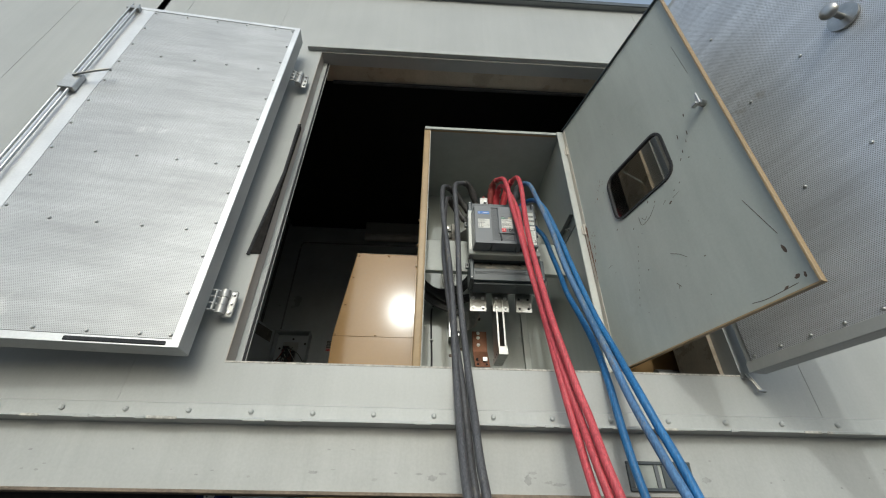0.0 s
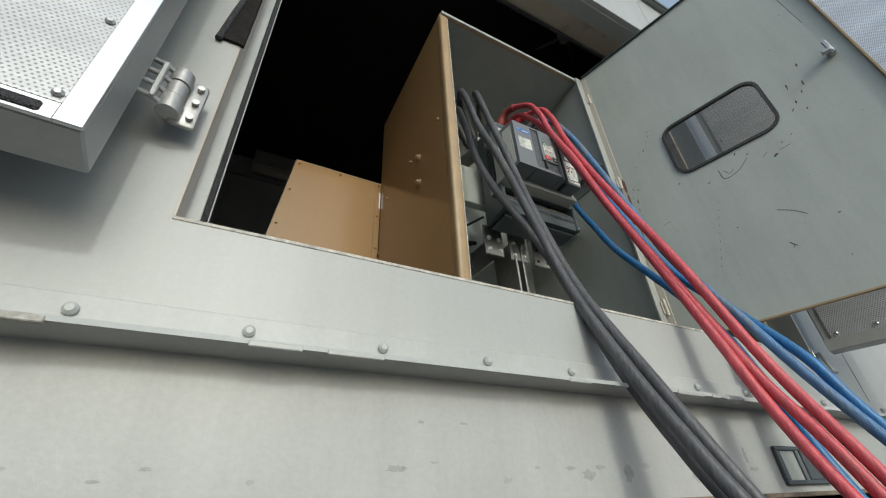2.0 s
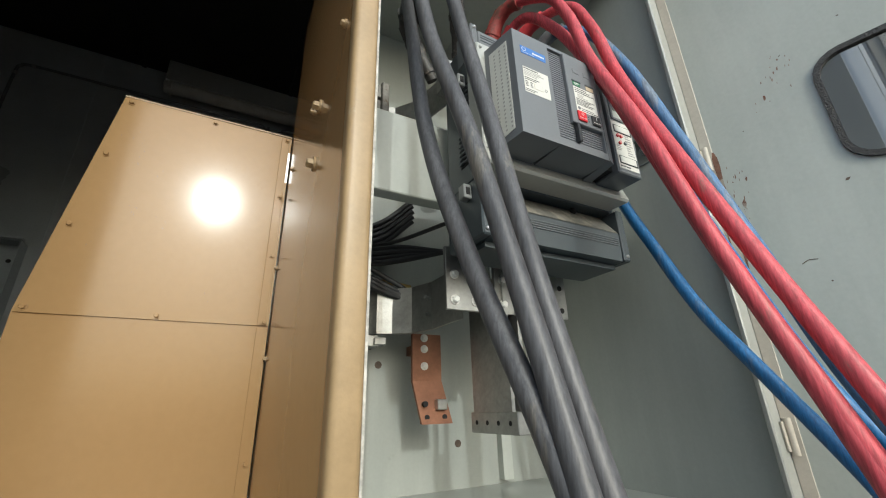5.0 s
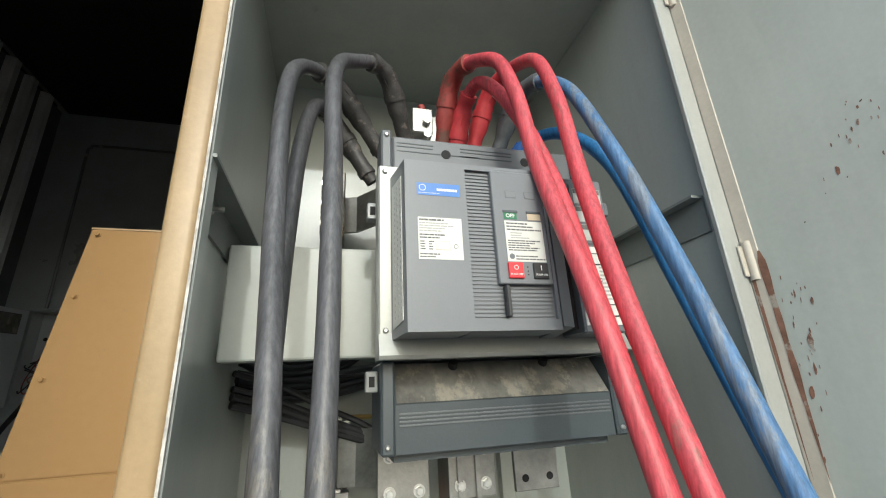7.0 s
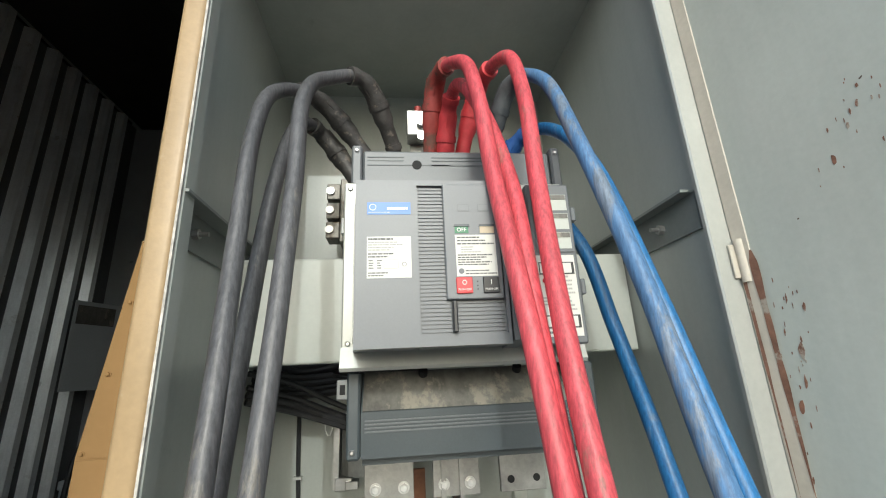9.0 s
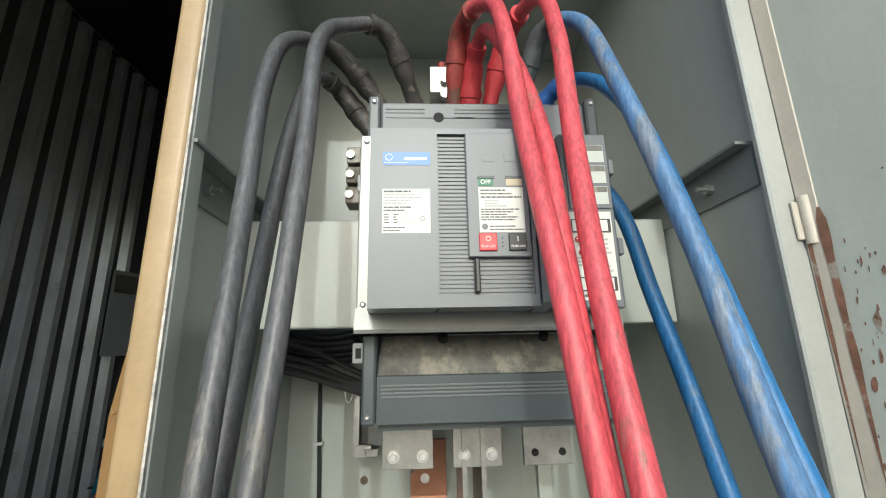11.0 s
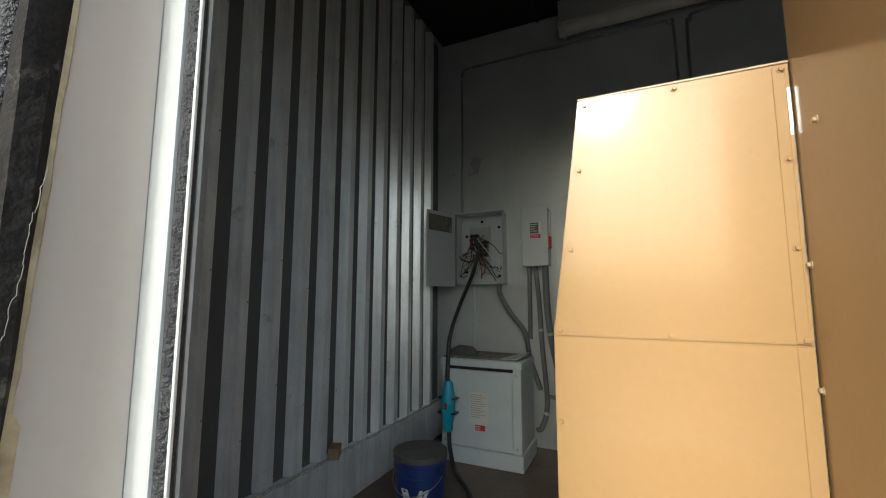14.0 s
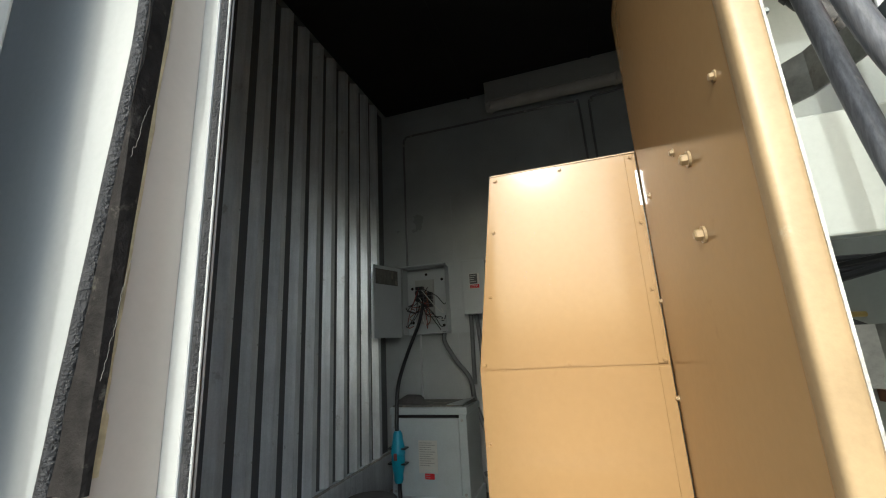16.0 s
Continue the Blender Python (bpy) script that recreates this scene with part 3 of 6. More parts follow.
for z in (0.265, 1.95):
    hg = part("hinge", C((-0.050, -0.128, z - 0.058), (-0.050, -0.128, z - 0.020), 0.021, 16), M["cast"], ld, "cast grey strap hinge", smooth=True)
    part("knuckle", C((-0.050, -0.128, z - 0.017), (-0.050, -0.128, z + 0.019), 0.019, 16), M["cast"], hg, smooth=True)
    part("knuckle", C((-0.050, -0.128, z + 0.022), (-0.050, -0.128, z + 0.058), 0.021, 16), M["cast"], hg, smooth=True)
    part("base_plate", B(-0.100, -0.050, -0.152, -0.140, z - 0.066, z + 0.066, bevel=0.008, seg=2), M["cast"], hg, smooth=True)
    for k in (-0.045, 0.0, 0.045):
        part("plate_bolt", C((-0.086, -0.141, z + k), (-0.086, -0.130, z + k), 0.007, 8), M["steel"], hg)
    for k in range(4):
        zz = z - 0.048 + k * 0.032
        part("hinge_finger", T([(-0.045, -0.124, zz), (-0.018, -0.108, zz), (0.012, -0.104, zz)], 0.0055, 8), M["cast"], hg, smooth=True)
    part("finger_bar", B(-0.026, -0.016, -0.114, -0.102, z - 0.052, z + 0.052, bevel=0.002), M["cast"], hg)

rd = thing("enclosure_door", "steel enclosure door with stained perforated lining, standing open", "door", (1.500, -0.060, 1.825), -77.0, "enclosure doors")
part("leaf", B(0, W, 0.004, 0.085, 0, H, bevel=0.004), M["rail"], rd)
part("lining", B(0.03, W - 0.03, 0.0, 0.004, 0.045, H - 0.04), M["perf_dull"], rd, "stained perforated lining")
part("bottom_angle", B(0, W, -0.003, 0.004, 0, 0.045, bevel=0.001), M["rail"], rd)
for i in range(9):
    for z in (0.06, 0.62, 1.18, 1.74, 2.28):
        if (i % 2 == 0) or z < 0.1:
            shared("screw", screw_alu, rd, (0.05 + i * 0.125, 0.0, z))
knob = part("release_knob", C((0.98, -0.003, 1.17), (0.98, -0.013, 1.17), 0.055, 20), M["steel"], rd, "round inside release knob", smooth=True)
part("knob_stem", C((0.98, -0.013, 1.17), (0.98, -0.07, 1.17), 0.012, 12), M["steel"], knob, smooth=True)
bm = bmesh.new()
bmesh.ops.create_uvsphere(bm, u_segments=16, v_segments=10, radius=0.034, matrix=Matrix.Translation((0.98, -0.085, 1.17)) @ Matrix.Diagonal((1, 0.6, 1, 1)))
part("knob_head", bm, M["steel"], knob, smooth=True)

# hold-back hook on the wall beside the doorway
hk = thing("door_hook", "small steel wire door hook on a plate", "hook", (1.515, -0.004, 1.815))
part("plate", B(-0.02, 0.02, -0.006, 0, 0, 0.03, bevel=0.002), M["steel"], hk)
part("rod", T([(0, -0.012, 0.02), (0.028, -0.02, -0.055)], 0.0045, 8), M["steel"], hk, smooth=True)
part("rod", T([(0.01, -0.012, 0.02), (0.038, -0.02, -0.055)], 0.0045, 8), M["steel"], hk, smooth=True)
part("foot", C((0.018, -0.02, -0.058), (0.052, -0.02, -0.058), 0.007, 8), M["steel"], hk, smooth=True)

# cable pass-through cover in the base rail
pv = thing("vent_cover", "dark framed hatch in the base rail", "hatch", (1.005, -0.004, 1.42))
part("frame", box(box(box(box(bmesh.new(), -0.13, 0.13, -0.012, 0, 0.040, 0.052, bevel=0.002), -0.13, 0.13, -0.012, 0, -0.052, -0.040, bevel=0.002), -0.13, -0.11, -0.012, 0, -0.04, 0.04, bevel=0.002), 0.01, 0.13, -0.010, 0, -0.04, 0.04, bevel=0.002), M["charcoal_dark"], pv)
part("pane", B(-0.11, 0.01, -0.004, 0, -0.04, 0.04), M["cabgrey"], pv)
part("slide", B(-0.02, -0.005, -0.010, -0.004, -0.04, 0.04), M["charcoal"], pv)

# ---- breaker cabinet ----
CX0, CX1, CY0, CY1, CZ0, CZ1 = 0.0, 1.045, 0.285, 1.200, 1.912, 3.762
cab = thing("breaker_cabinet", "tall tan and grey-green steel breaker cabinet, door swung open", "cabinet", ((CX0 + CX1) / 2, 0.75, FZ))
inv = Matrix.Translation((-(CX0 + CX1) / 2, -0.75, -FZ))


def wpart(root_inv, name, bm, *a, **k):
    bmesh.ops.transform(bm, matrix=root_inv, verts=bm.verts[:])
    return part(name, bm, *a, **k)


side = wpart(inv, "side_panel", B(CX0, CX0 + 0.004, CY0 + 0.03, CY1, CZ0, CZ1), M["tan"], cab, "glossy tan outer side")
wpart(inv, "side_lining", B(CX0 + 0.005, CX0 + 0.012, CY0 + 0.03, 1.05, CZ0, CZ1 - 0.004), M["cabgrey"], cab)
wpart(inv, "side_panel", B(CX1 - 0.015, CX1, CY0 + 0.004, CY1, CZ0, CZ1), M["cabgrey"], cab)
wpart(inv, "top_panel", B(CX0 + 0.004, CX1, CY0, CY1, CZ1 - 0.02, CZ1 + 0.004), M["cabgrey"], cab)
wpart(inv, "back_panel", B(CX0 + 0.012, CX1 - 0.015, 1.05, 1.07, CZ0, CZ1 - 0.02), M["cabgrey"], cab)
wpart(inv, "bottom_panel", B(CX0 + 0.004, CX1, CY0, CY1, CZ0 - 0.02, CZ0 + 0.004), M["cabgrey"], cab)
wpart(inv, "front_post", B(CX0 - 0.001, CX0 + 0.046, CY0 + 0.010, CY0 + 0.055, CZ0 - 0.02, CZ1 + 0.006, bevel=0.011, seg=3), M["tanedge"], cab, "worn cream front post", smooth=True)
wpart(inv, "inner_lip", B(CX0 + 0.045, CX0 + 0.050, CY0 + 0.020, CY0 + 0.06, CZ0 - 0.01, CZ1 - 0.02, bevel=0.002), M["cabgrey"], cab)
wpart(inv, "chipped_edge", B(CX0 + 0.0440, CX0 + 0.0480, CY0 + 0.0135, CY0 + 0.0195, CZ0 - 0.01, CZ1), M["weld"], cab, "chipped paint edge")
wpart(inv, "front_flange", B(CX1 - 0.034, CX1 + 0.010, CY0 - 0.010, CY0 + 0.004, CZ0 - 0.02, CZ1 + 0.004, bevel=0.003), M["plate"], cab, "chipped door flange")
wpart(inv, "top_flange", B(CX0 + 0.044, CX1 - 0.034, CY0 + 0.008, CY0 + 0.026, CZ1 - 0.022, CZ1 + 0.006, bevel=0.003), M["tanedge"], cab)
wpart(inv, "bottom_flange", B(CX0 + 0.044, CX1 - 0.034, CY0 + 0.008, CY0 + 0.026, CZ0 - 0.02, CZ0 + 0.014, bevel=0.003), M["soffit"], cab)
for x in (CX0 + 0.03, CX1 - 0.09):
    for y in (CY0 + 0.02, CY1 - 0.08):
        wpart(inv, "leg", B(x, x + 0.06, y, y + 0.06, FZ, CZ0 - 0.02), M["cabgrey"], cab)
# inner shelf angles and the cross beam
for s, x0, x1 in ((1, CX0 + 0.012, CX0 + 0.082), (-1, CX1 - 0.085, CX1 - 0.015)):
    a = wpart(inv, "angle_rail", B(x0 if s > 0 else x1 - 0.034, x0 + 0.045 if s > 0 else x1, 0.306, 1.03, 2.982, 2.988), M["angle"], cab, "painted steel angle rail")
    fx = x0 if s > 0 else x1 - 0.006
    wpart(inv, "rail_web", B(fx, fx + 0.006, 0.306, 1.03, 2.905, 2.982), M["angle"], a)
    bx = x0 + 0.006 if s > 0 else x1 - 0.006
    bm = bmesh.new()
    cyl(bm, (bx, 0.42, 2.940), (bx + s * 0.012, 0.42, 2.940), 0.011, 6)
    cyl(bm, (bx + s * 0.012, 0.42, 2.940), (bx + s * 0.030, 0.42, 2.940), 0.005, 10)
    wpart(inv, "bolt", bm, M["steel"], a)
beam = wpart(inv, "cross_beam", B(CX0 + 0.022, CX1 - 0.018, 0.60, 0.645, 2.684, 2.936, bevel=0.005, seg=2), M["beam"], cab, "pale grey boxed cross beam")
wpart(inv, "back_rail", B(0.78, 0.82, 1.02, 1.05, 1.93, 2.70), M["beam"], cab)
# hex bolts on the outer side
hb = bolt_mesh("side_bolt", 0.0125, 0.020, M["tanedge"], 0.018, "x-")
for y, z in ((0.610, 2.888), (0.612, 2.719)):
    shared("bolt", hb, cab, tuple(inv @ Vector((CX0, y, z))))
hs = bolt_mesh("side_screw", 0.007, 0.010, M["tanedge"], 0.010, "x-")
for y, z in ((0.390, 2.944), (0.718, 2.953), (1.065, 2.962), (1.180, 2.63), (1.182, 2.325)):
    shared("screw", hs, cab, tuple(inv @ Vector((CX0, y, z))))
# hinges
for z in (3.544, 2.826, 2.08):
    hgm = wpart(inv, "hinge", C((CX1 + 0.012, CY0 - 0.020, z - 0.04), (CX1 + 0.012, CY0 - 0.020, z + 0.04), 0.009, 12), M["rust_pale"], cab, "small butt hinge", smooth=True)
    wpart(inv, "hinge_leaf", B(CX1 - 0.006, CX1 + 0.014, CY0 - 0.016, CY0 - 0.0115, z - 0.032, z + 0.032, bevel=0.001), M["rust_pale"], hgm)

# the door leaf, in its own turned axes: x along the leaf, y through it
dm = Matrix.Translation((-(CX0 + CX1) / 2, -0.75, -FZ)) @ pose(1.054, 0.281, CZ0, 0, 0, -75.3)
DW, DH = 1.035, CZ1 - CZ0
wx0, wx1, wz0, wz1 = 0.298, 0.718, 0.772, 1.074


def dpart(name, bm, *a, **k):
    bmesh.ops.transform(bm, matrix=dm, verts=bm.verts[:])
    return part(name, bm, *a, **k)


def ring(x0, x1, z0, z1, r, w, y0, y1):
    """A rounded rectangular ring in the x-z plane."""
    def loop(g):
        out = []
        for cx, cz, a0 in ((x1 - r, z1 - r, 0), (x0 + r, z1 - r, 90), (x0 + r, z0 + r, 180), (x1 - r, z0 + r, 270)):
            for k in range(6):
                a = radians(a0 + 18 * k)
                out.append((cx + (r + g) * math.cos(a), cz + (r + g) * math.sin(a)))
        return out
    bm = bmesh.new()
    ls = [[bm.verts.new((x, y, z)) for x, z in loop(g)] for g, y in ((0, y0), (w, y0), (w, y1), (0, y1))]
    n = len(ls[0])
    for a, b in zip(ls, ls[1:] + ls[:1]):
        for k in range(n):
            bm.faces.new((a[k], a[(k + 1) % n], b[(k + 1) % n], b[k]))
    bmesh.ops.recalc_face_normals(bm, faces=bm.faces[:])
    return bm


bm = bmesh.new()
box(bm, 0, wx0, 0, 0.004, 0, DH)
box(bm, wx1, DW, 0, 0.004, 0, DH)
box(bm, wx0, wx1, 0, 0.004, 0, wz0)
box(bm, wx0, wx1, 0, 0.004, wz1, DH)
bmesh.ops.remove_doubles(bm, verts=bm.verts[:], dist=0.0001)
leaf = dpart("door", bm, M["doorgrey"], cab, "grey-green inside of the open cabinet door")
bm = bmesh.new()
box(bm, DW, DW + 0.008, -0.020, 0.006, -0.006, DH + 0.006, bevel=0.001)
dpart("edge_flange", bm, M["tanedge"], leaf, "worn cream door edge")
dpart("top_flange", B(0.02, DW, -0.014, 0.006, DH, DH + 0.006), M["charcoal_dark"], leaf)
dpart("bottom_flange", B(0.02, DW, -0.014, 0.006, -0.006, 0), M["tanedge"], leaf)
dpart("window_seal", ring(wx0 + 0.004, wx1 - 0.004, wz0 + 0.004, wz1 - 0.004, 0.055, 0.014, -0.008, 0.010), M["rubber"], leaf, "black rubber window seal", smooth=True)
for cx, cz, a0 in ((wx1, wz1, 0), (wx0, wz1, 90), (wx0, wz0, 180), (wx1, wz0, 270)):
    sx, sz = (1 if cx == wx1 else -1), (1 if cz == wz1 else -1)
    r = 0.058
    ox, oz = cx - sx * r, cz - sz * r
    pts = [(cx + sx * 0.0, 0.0005, cz)] + [(ox + sx * r * math.cos(radians(a)), 0.0005, oz + sz * r * math.sin(radians(a))) for a in range(0, 91, 15)]
    dpart("corner_fill", prism(bmesh.new(), pts, (0, 0.003, 0)), M["doorgrey"], leaf)
pane = dpart("window_pane", B(wx0 + 0.002, wx1 - 0.002, 0.001, 0.004, wz0 + 0.002, wz1 - 0.002), M["glass"], leaf, "clear window pane")
pane.visible_shadow = False
lt = dpart("latch", C((0.975, 0, 0.965), (0.975, -0.028, 0.965), 0.016, 16), M["steel"], leaf, "steel turn latch", smooth=True)
dpart("latch_arm", B(0.967, 0.983, -0.034, -0.026, 0.955, 1.025, bevel=0.003), M["steel"], lt)
dpart("latch_finger", B(0.945, 0.975, -0.050, -0.030, 0.950, 0.966, bevel=0.003), M["steel"], lt)
rng = random.Random(11)


def scuff(x, z, ln, w, a, m="scratch", y=-0.0006):
    """A ragged little patch of bare or rusty metal on the door."""
    n = 9
    pts = []
    ca, sa = math.cos(a), math.sin(a)
    for k in range(n):
        t = 2 * math.pi * k / n
        u, v = ln * math.cos(t) * rng.uniform(0.6, 1.1), w * math.sin(t) * rng.uniform(0.45, 1.2)
        pts.append((x + u * ca - v * sa, y, z + u * sa + v * ca))
    dpart("rust_patch" if m == "rust" else "scratch", prism(bmesh.new(), pts, (0, 0.001, 0)), M[m], leaf)


def scrape(pts, w):
    dpart("scratch", T([(x, -0.0003, z) for x, z in spline2(pts)], w, 5), M["scratch"], leaf)


def spline2(pts):
    return [(v.x, v.z) for v in spline([(x, 0, z) for x, z in pts], 6)]


for line, w in (([(0.437, 0.70), (0.446, 0.645), (0.503, 0.654), (0.552, 0.693)], 0.0011), ([(0.527, 0.258), (0.537, 0.243), (0.545, 0.233)], 0.0013),
                ([(0.537, 0.243), (0.531, 0.228)], 0.0010), ([(0.546, 0.406), (0.59, 0.375), (0.622, 0.34)], 0.0010), ([(0.455, 0.685), (0.47, 0.66), (0.49, 0.672)], 0.0009),
                ([(0.93, 0.42), (0.955, 0.33), (0.985, 0.22)], 0.0010), ([(0.80, 0.03), (0.86, 0.022), (0.97, 0.028)], 0.0011), ([(0.14, 0.555), (0.155, 0.562), (0.172, 0.560)], 0.0009),
                ([(0.70, 0.66), (0.66, 0.655)], 0.0010), ([(0.60, 0.66), (0.62, 0.672)], 0.0010), ([(0.965, 1.45), (0.975, 1.2)], 0.0008)):
    scrape(line, w)
for x, z, ln, w, a in ((0.64, 0.64, 0.012, 0.006, 0.5), (0.794, 0.835, 0.012, 0.004, 1.4), (0.849, 0.907, 0.014, 0.004, 1.4), (0.771, 0.804, 0.008, 0.004, 1.0), (0.80, 0.93, 0.02, 0.003, 1.45),
                       (0.385, 0.663, 0.008, 0.003, 0.4), (0.274, 0.734, 0.006, 0.003, 0.6), (0.83, 0.87, 0.010, 0.003, 1.3), (0.81, 0.78, 0.006, 0.003, 0.8), (0.87, 1.01, 0.012, 0.003, 1.5),
                       (0.98, 0.16, 0.020, 0.006, 1.7), (0.975, 0.05, 0.014, 0.007, 0.3), (1.0, 0.045, 0.012, 0.006, 1.2), (0.93, 0.03, 0.012, 0.004, 0.2), (0.70, 0.30, 0.005, 0.004, 0),
                       (0.40, 0.40, 0.004, 0.003, 0), (0.52, 0.74, 0.008, 0.003, 0.9), (0.56, 0.71, 0.006, 0.003, 0.4), (0.68, 0.685, 0.006, 0.003, 0.2), (0.72, 0.70, 0.006, 0.002, 0.3)):
    scuff(x, z, ln, w, a)
for x, z, ln, w in ((0.069, 0.748, 0.022, 0.010), (0.047, 0.663, 0.018, 0.007), (0.032, 0.59, 0.02, 0.005), (0.186, 1.032, 0.014, 0.007), (0.09, 0.817, 0.012, 0.005), (0.233, 1.104, 0.010, 0.006),
                    (0.215, 1.076, 0.008, 0.004), (0.068, 0.835, 0.012, 0.003), (0.062, 0.70, 0.016, 0.005), (0.24, 1.13, 0.006, 0.004), (0.052, 0.78, 0.010, 0.003)):
    scuff(x, z, ln * 0.75, w * 0.5, 1.45, "rust")
    for k in range(4):
        scuff(x + rng.gauss(0, 0.014), z + rng.gauss(0, 0.03), rng.uniform(0.002, 0.006), rng.uniform(0.0006, 0.0014), 1.5, "rust")
for k in range(9):
    t = k / 8
    scuff(0.379 - 0.094 * t, 0.549 - 0.288 * t, rng.uniform(0.003, 0.009), 0.0012, 1.3)
for k in range(26):
    x, z = rng.uniform(0.1, 0.98), rng.uniform(0.1, 1.7)
    if not (wx0 - 0.03 < x < wx1 + 0.03 and wz0 - 0.03 < z < wz1 + 0.03):
        scuff(x, z, rng.uniform(0.0015, 0.004), rng.uniform(0.001, 0.002), rng.uniform(0, 3))
# rusty folded strip along the hinge side
dpart("hinge_strip", B(0.006, 0.034, -0.0035, 0.0, 0.01, DH - 0.01, bevel=0.0012), M["rust_pale"], leaf, "stained folded hinge strip")
for x, w in ((0.0345, 0.0058), (0.012, 0.0030)):
    bm = bmesh.new()
    rows = []
    for i in range(40):
        z = 0.52 + 0.0105 * i
        k = noise.noise((z * 14, x * 90, 0))
        fade = min(1, (i + 1) / 22, (40 - i) / 3)
        rows.append((bm.verts.new((x - w * fade * (1 + 0.5 * k), -0.0041, z)), bm.verts.new((x + w * fade * (1 + 0.7 * k), -0.0041, z))))
    for a, b in zip(rows, rows[1:]):
        bm.faces.new((a[0], a[1], b[1], b[0]))
    dpart("rust_streak", bm, M["rust"], leaf, "brown rust run below the hinge")

# ---- tan alternator housing ----
hs_ = thing("alternator_housing", "glossy tan sheet-metal generator housing, bolted panels", "generator", (-0.32, 1.7, FZ))
hinv = Matrix.Translation((0.32, -1.7, -FZ))
TY = 1.195
up_pts = [(-0.632, TY, 2.431), (-0.004, TY, 2.431), (-0.004, TY, 3.172), (-0.538, TY, 3.174)]
lo_pts = [(-0.632, TY, FZ), (-0.004, TY, FZ), (-0.004, TY, 2.425), (-0.632, TY, 2.425)]
wpart(hinv, "upper_panel", prism(bmesh.new(), up_pts, (0, 0.004, 0)), M["tan"], hs_)
wpart(hinv, "lower_panel", prism(bmesh.new(), lo_pts, (0, 0.004, 0)), M["tan"], hs_)
body = [(-0.637, TY + 0.005, FZ), (-0.004, TY + 0.005, FZ), (-0.004, TY + 0.005, 3.176), (-0.542, TY + 0.005, 3.178), (-0.637, TY + 0.005, 2.435)]
wpart(hinv, "body", prism(bmesh.new(), body, (0, 1.05, 0)), M["tan"], hs_)
wpart(hinv, "top_lip", B(-0.542, -0.002, TY - 0.002, TY + 0.02, 3.174, 3.181, bevel=0.001), M["tanedge"], hs_)
# added aluminium strip, stands in for light coming through the joint slit
wpart(hinv, "slit_light", B(-0.0115, -0.0045, TY - 0.0025, TY - 0.0005, 2.974, 3.104), M["alu"], hs_, "bare bright metal edge")
wpart(hinv, "side_strip", B(-0.040, -0.0045, TY - 0.0035, TY - 0.0003, 1.40, 2.424, bevel=0.0012), M["tan"], hs_, "folded edge strip")
wpart(hinv, "side_strip", B(-0.040, -0.0125, TY - 0.0035, TY - 0.0003, 2.432, 3.170, bevel=0.0012), M["tan"], hs_, "folded edge strip")
speck = random.Random(17)
for x, z, n in ((-0.50, 3.03, 5), (-0.46, 3.00, 4), (-0.41, 2.90, 3), (-0.43, 2.76, 7), (-0.35, 2.73, 5), (-0.52, 2.65, 3), (-0.20, 2.52, 2), (-0.47, 2.93, 4)):
    for k in range(n):
        px, pz, r = x + speck.gauss(0, 0.012), z + speck.gauss(0, 0.018), speck.uniform(0.0008, 0.0022)
        q = [(px + r * 0.6 * speck.uniform(0.6, 1.2) * math.cos(a), TY - 0.0006, pz + r * 1.6 * speck.uniform(0.6, 1.2) * math.sin(a)) for a in (0, 1.05, 2.1, 3.14, 4.2, 5.25)]
        wpart(hinv, "scuff", prism(bmesh.new(), q, (0, 0.0005, 0)), M["wood"], hs_)
ts = bolt_mesh("panel_screw", 0.0075, 0.009, M["tan"], 0.0105)
for x, z in ((-0.521, 3.181), (-0.27, 3.184), (-0.02, 3.182), (-0.545, 2.97), (-0.577, 2.72), (-0.616, 2.462 + 0.008), (-0.317, 2.468), (-0.02, 2.468), (-0.02, 2.934), (-0.02, 2.70),
             (-0.62, 2.2), (-0.62, 1.9), (-0.02, 2.05)):
    shared("screw", ts, hs_, tuple(hinv @ Vector((x, TY - (0.0035 if x > -0.03 else 0), z - 0.025))))


def words(text, size, at, rot, material, parent, root_inv, align="CENTER"):
    cu = bpy.data.curves.new("lettering", "FONT")
    cu.body, cu.size, cu.align_x, cu.align_y, cu.extrude = text, size, align, "CENTER", 0.0002
    tmp = bpy.data.objects.new("lettering", cu)
    me = bpy.data.meshes.new_from_object(tmp)
    bpy.data.objects.remove(tmp)
    bpy.data.curves.remove(cu)
    me.transform(root_inv @ pose(*at, *rot))
    me.materials.append(material)
    ob = new("lettering", me)
    ob.parent = parent
    return ob


def bars(parent, root_inv, x0, x1, z0, z1, y, n, material, rnd, h=0.45):
    """Lines of print that cannot be read, as thin bars."""
    bm = bmesh.new()
    step = (z1 - z0) / n
    for i in range(n):
        z = z1 - (i + 0.5) * step
        x = x0
        end = x0 + (x1 - x0) * rnd.uniform(0.55, 1.0)
        while x < end - 0.001:
            w = min(rnd.uniform(0.04, 0.16) * (x1 - x0), end - x)
            box(bm, x, x + w * 0.86, y - 0.0003, y, z - step * h / 2, z + step * h / 2)
            x += w
    bmesh.ops.transform(bm, matrix=root_inv, verts=bm.verts[:])
    return part("print", bm, material, parent)


# ---- circuit breaker ----
br = thing("circuit_breaker", "large grey power circuit breaker bolted to the beam, switched off", "circuit breaker", (0.56, 0.5, 2.50))
binv = Matrix.Translation((-0.56, -0.5, -2.50))
rng = random.Random(21)


def bp(name, bm, *a, **k):
    bmesh.ops.transform(bm, matrix=binv, verts=bm.verts[:])
    return part(name, bm, *a, **k)


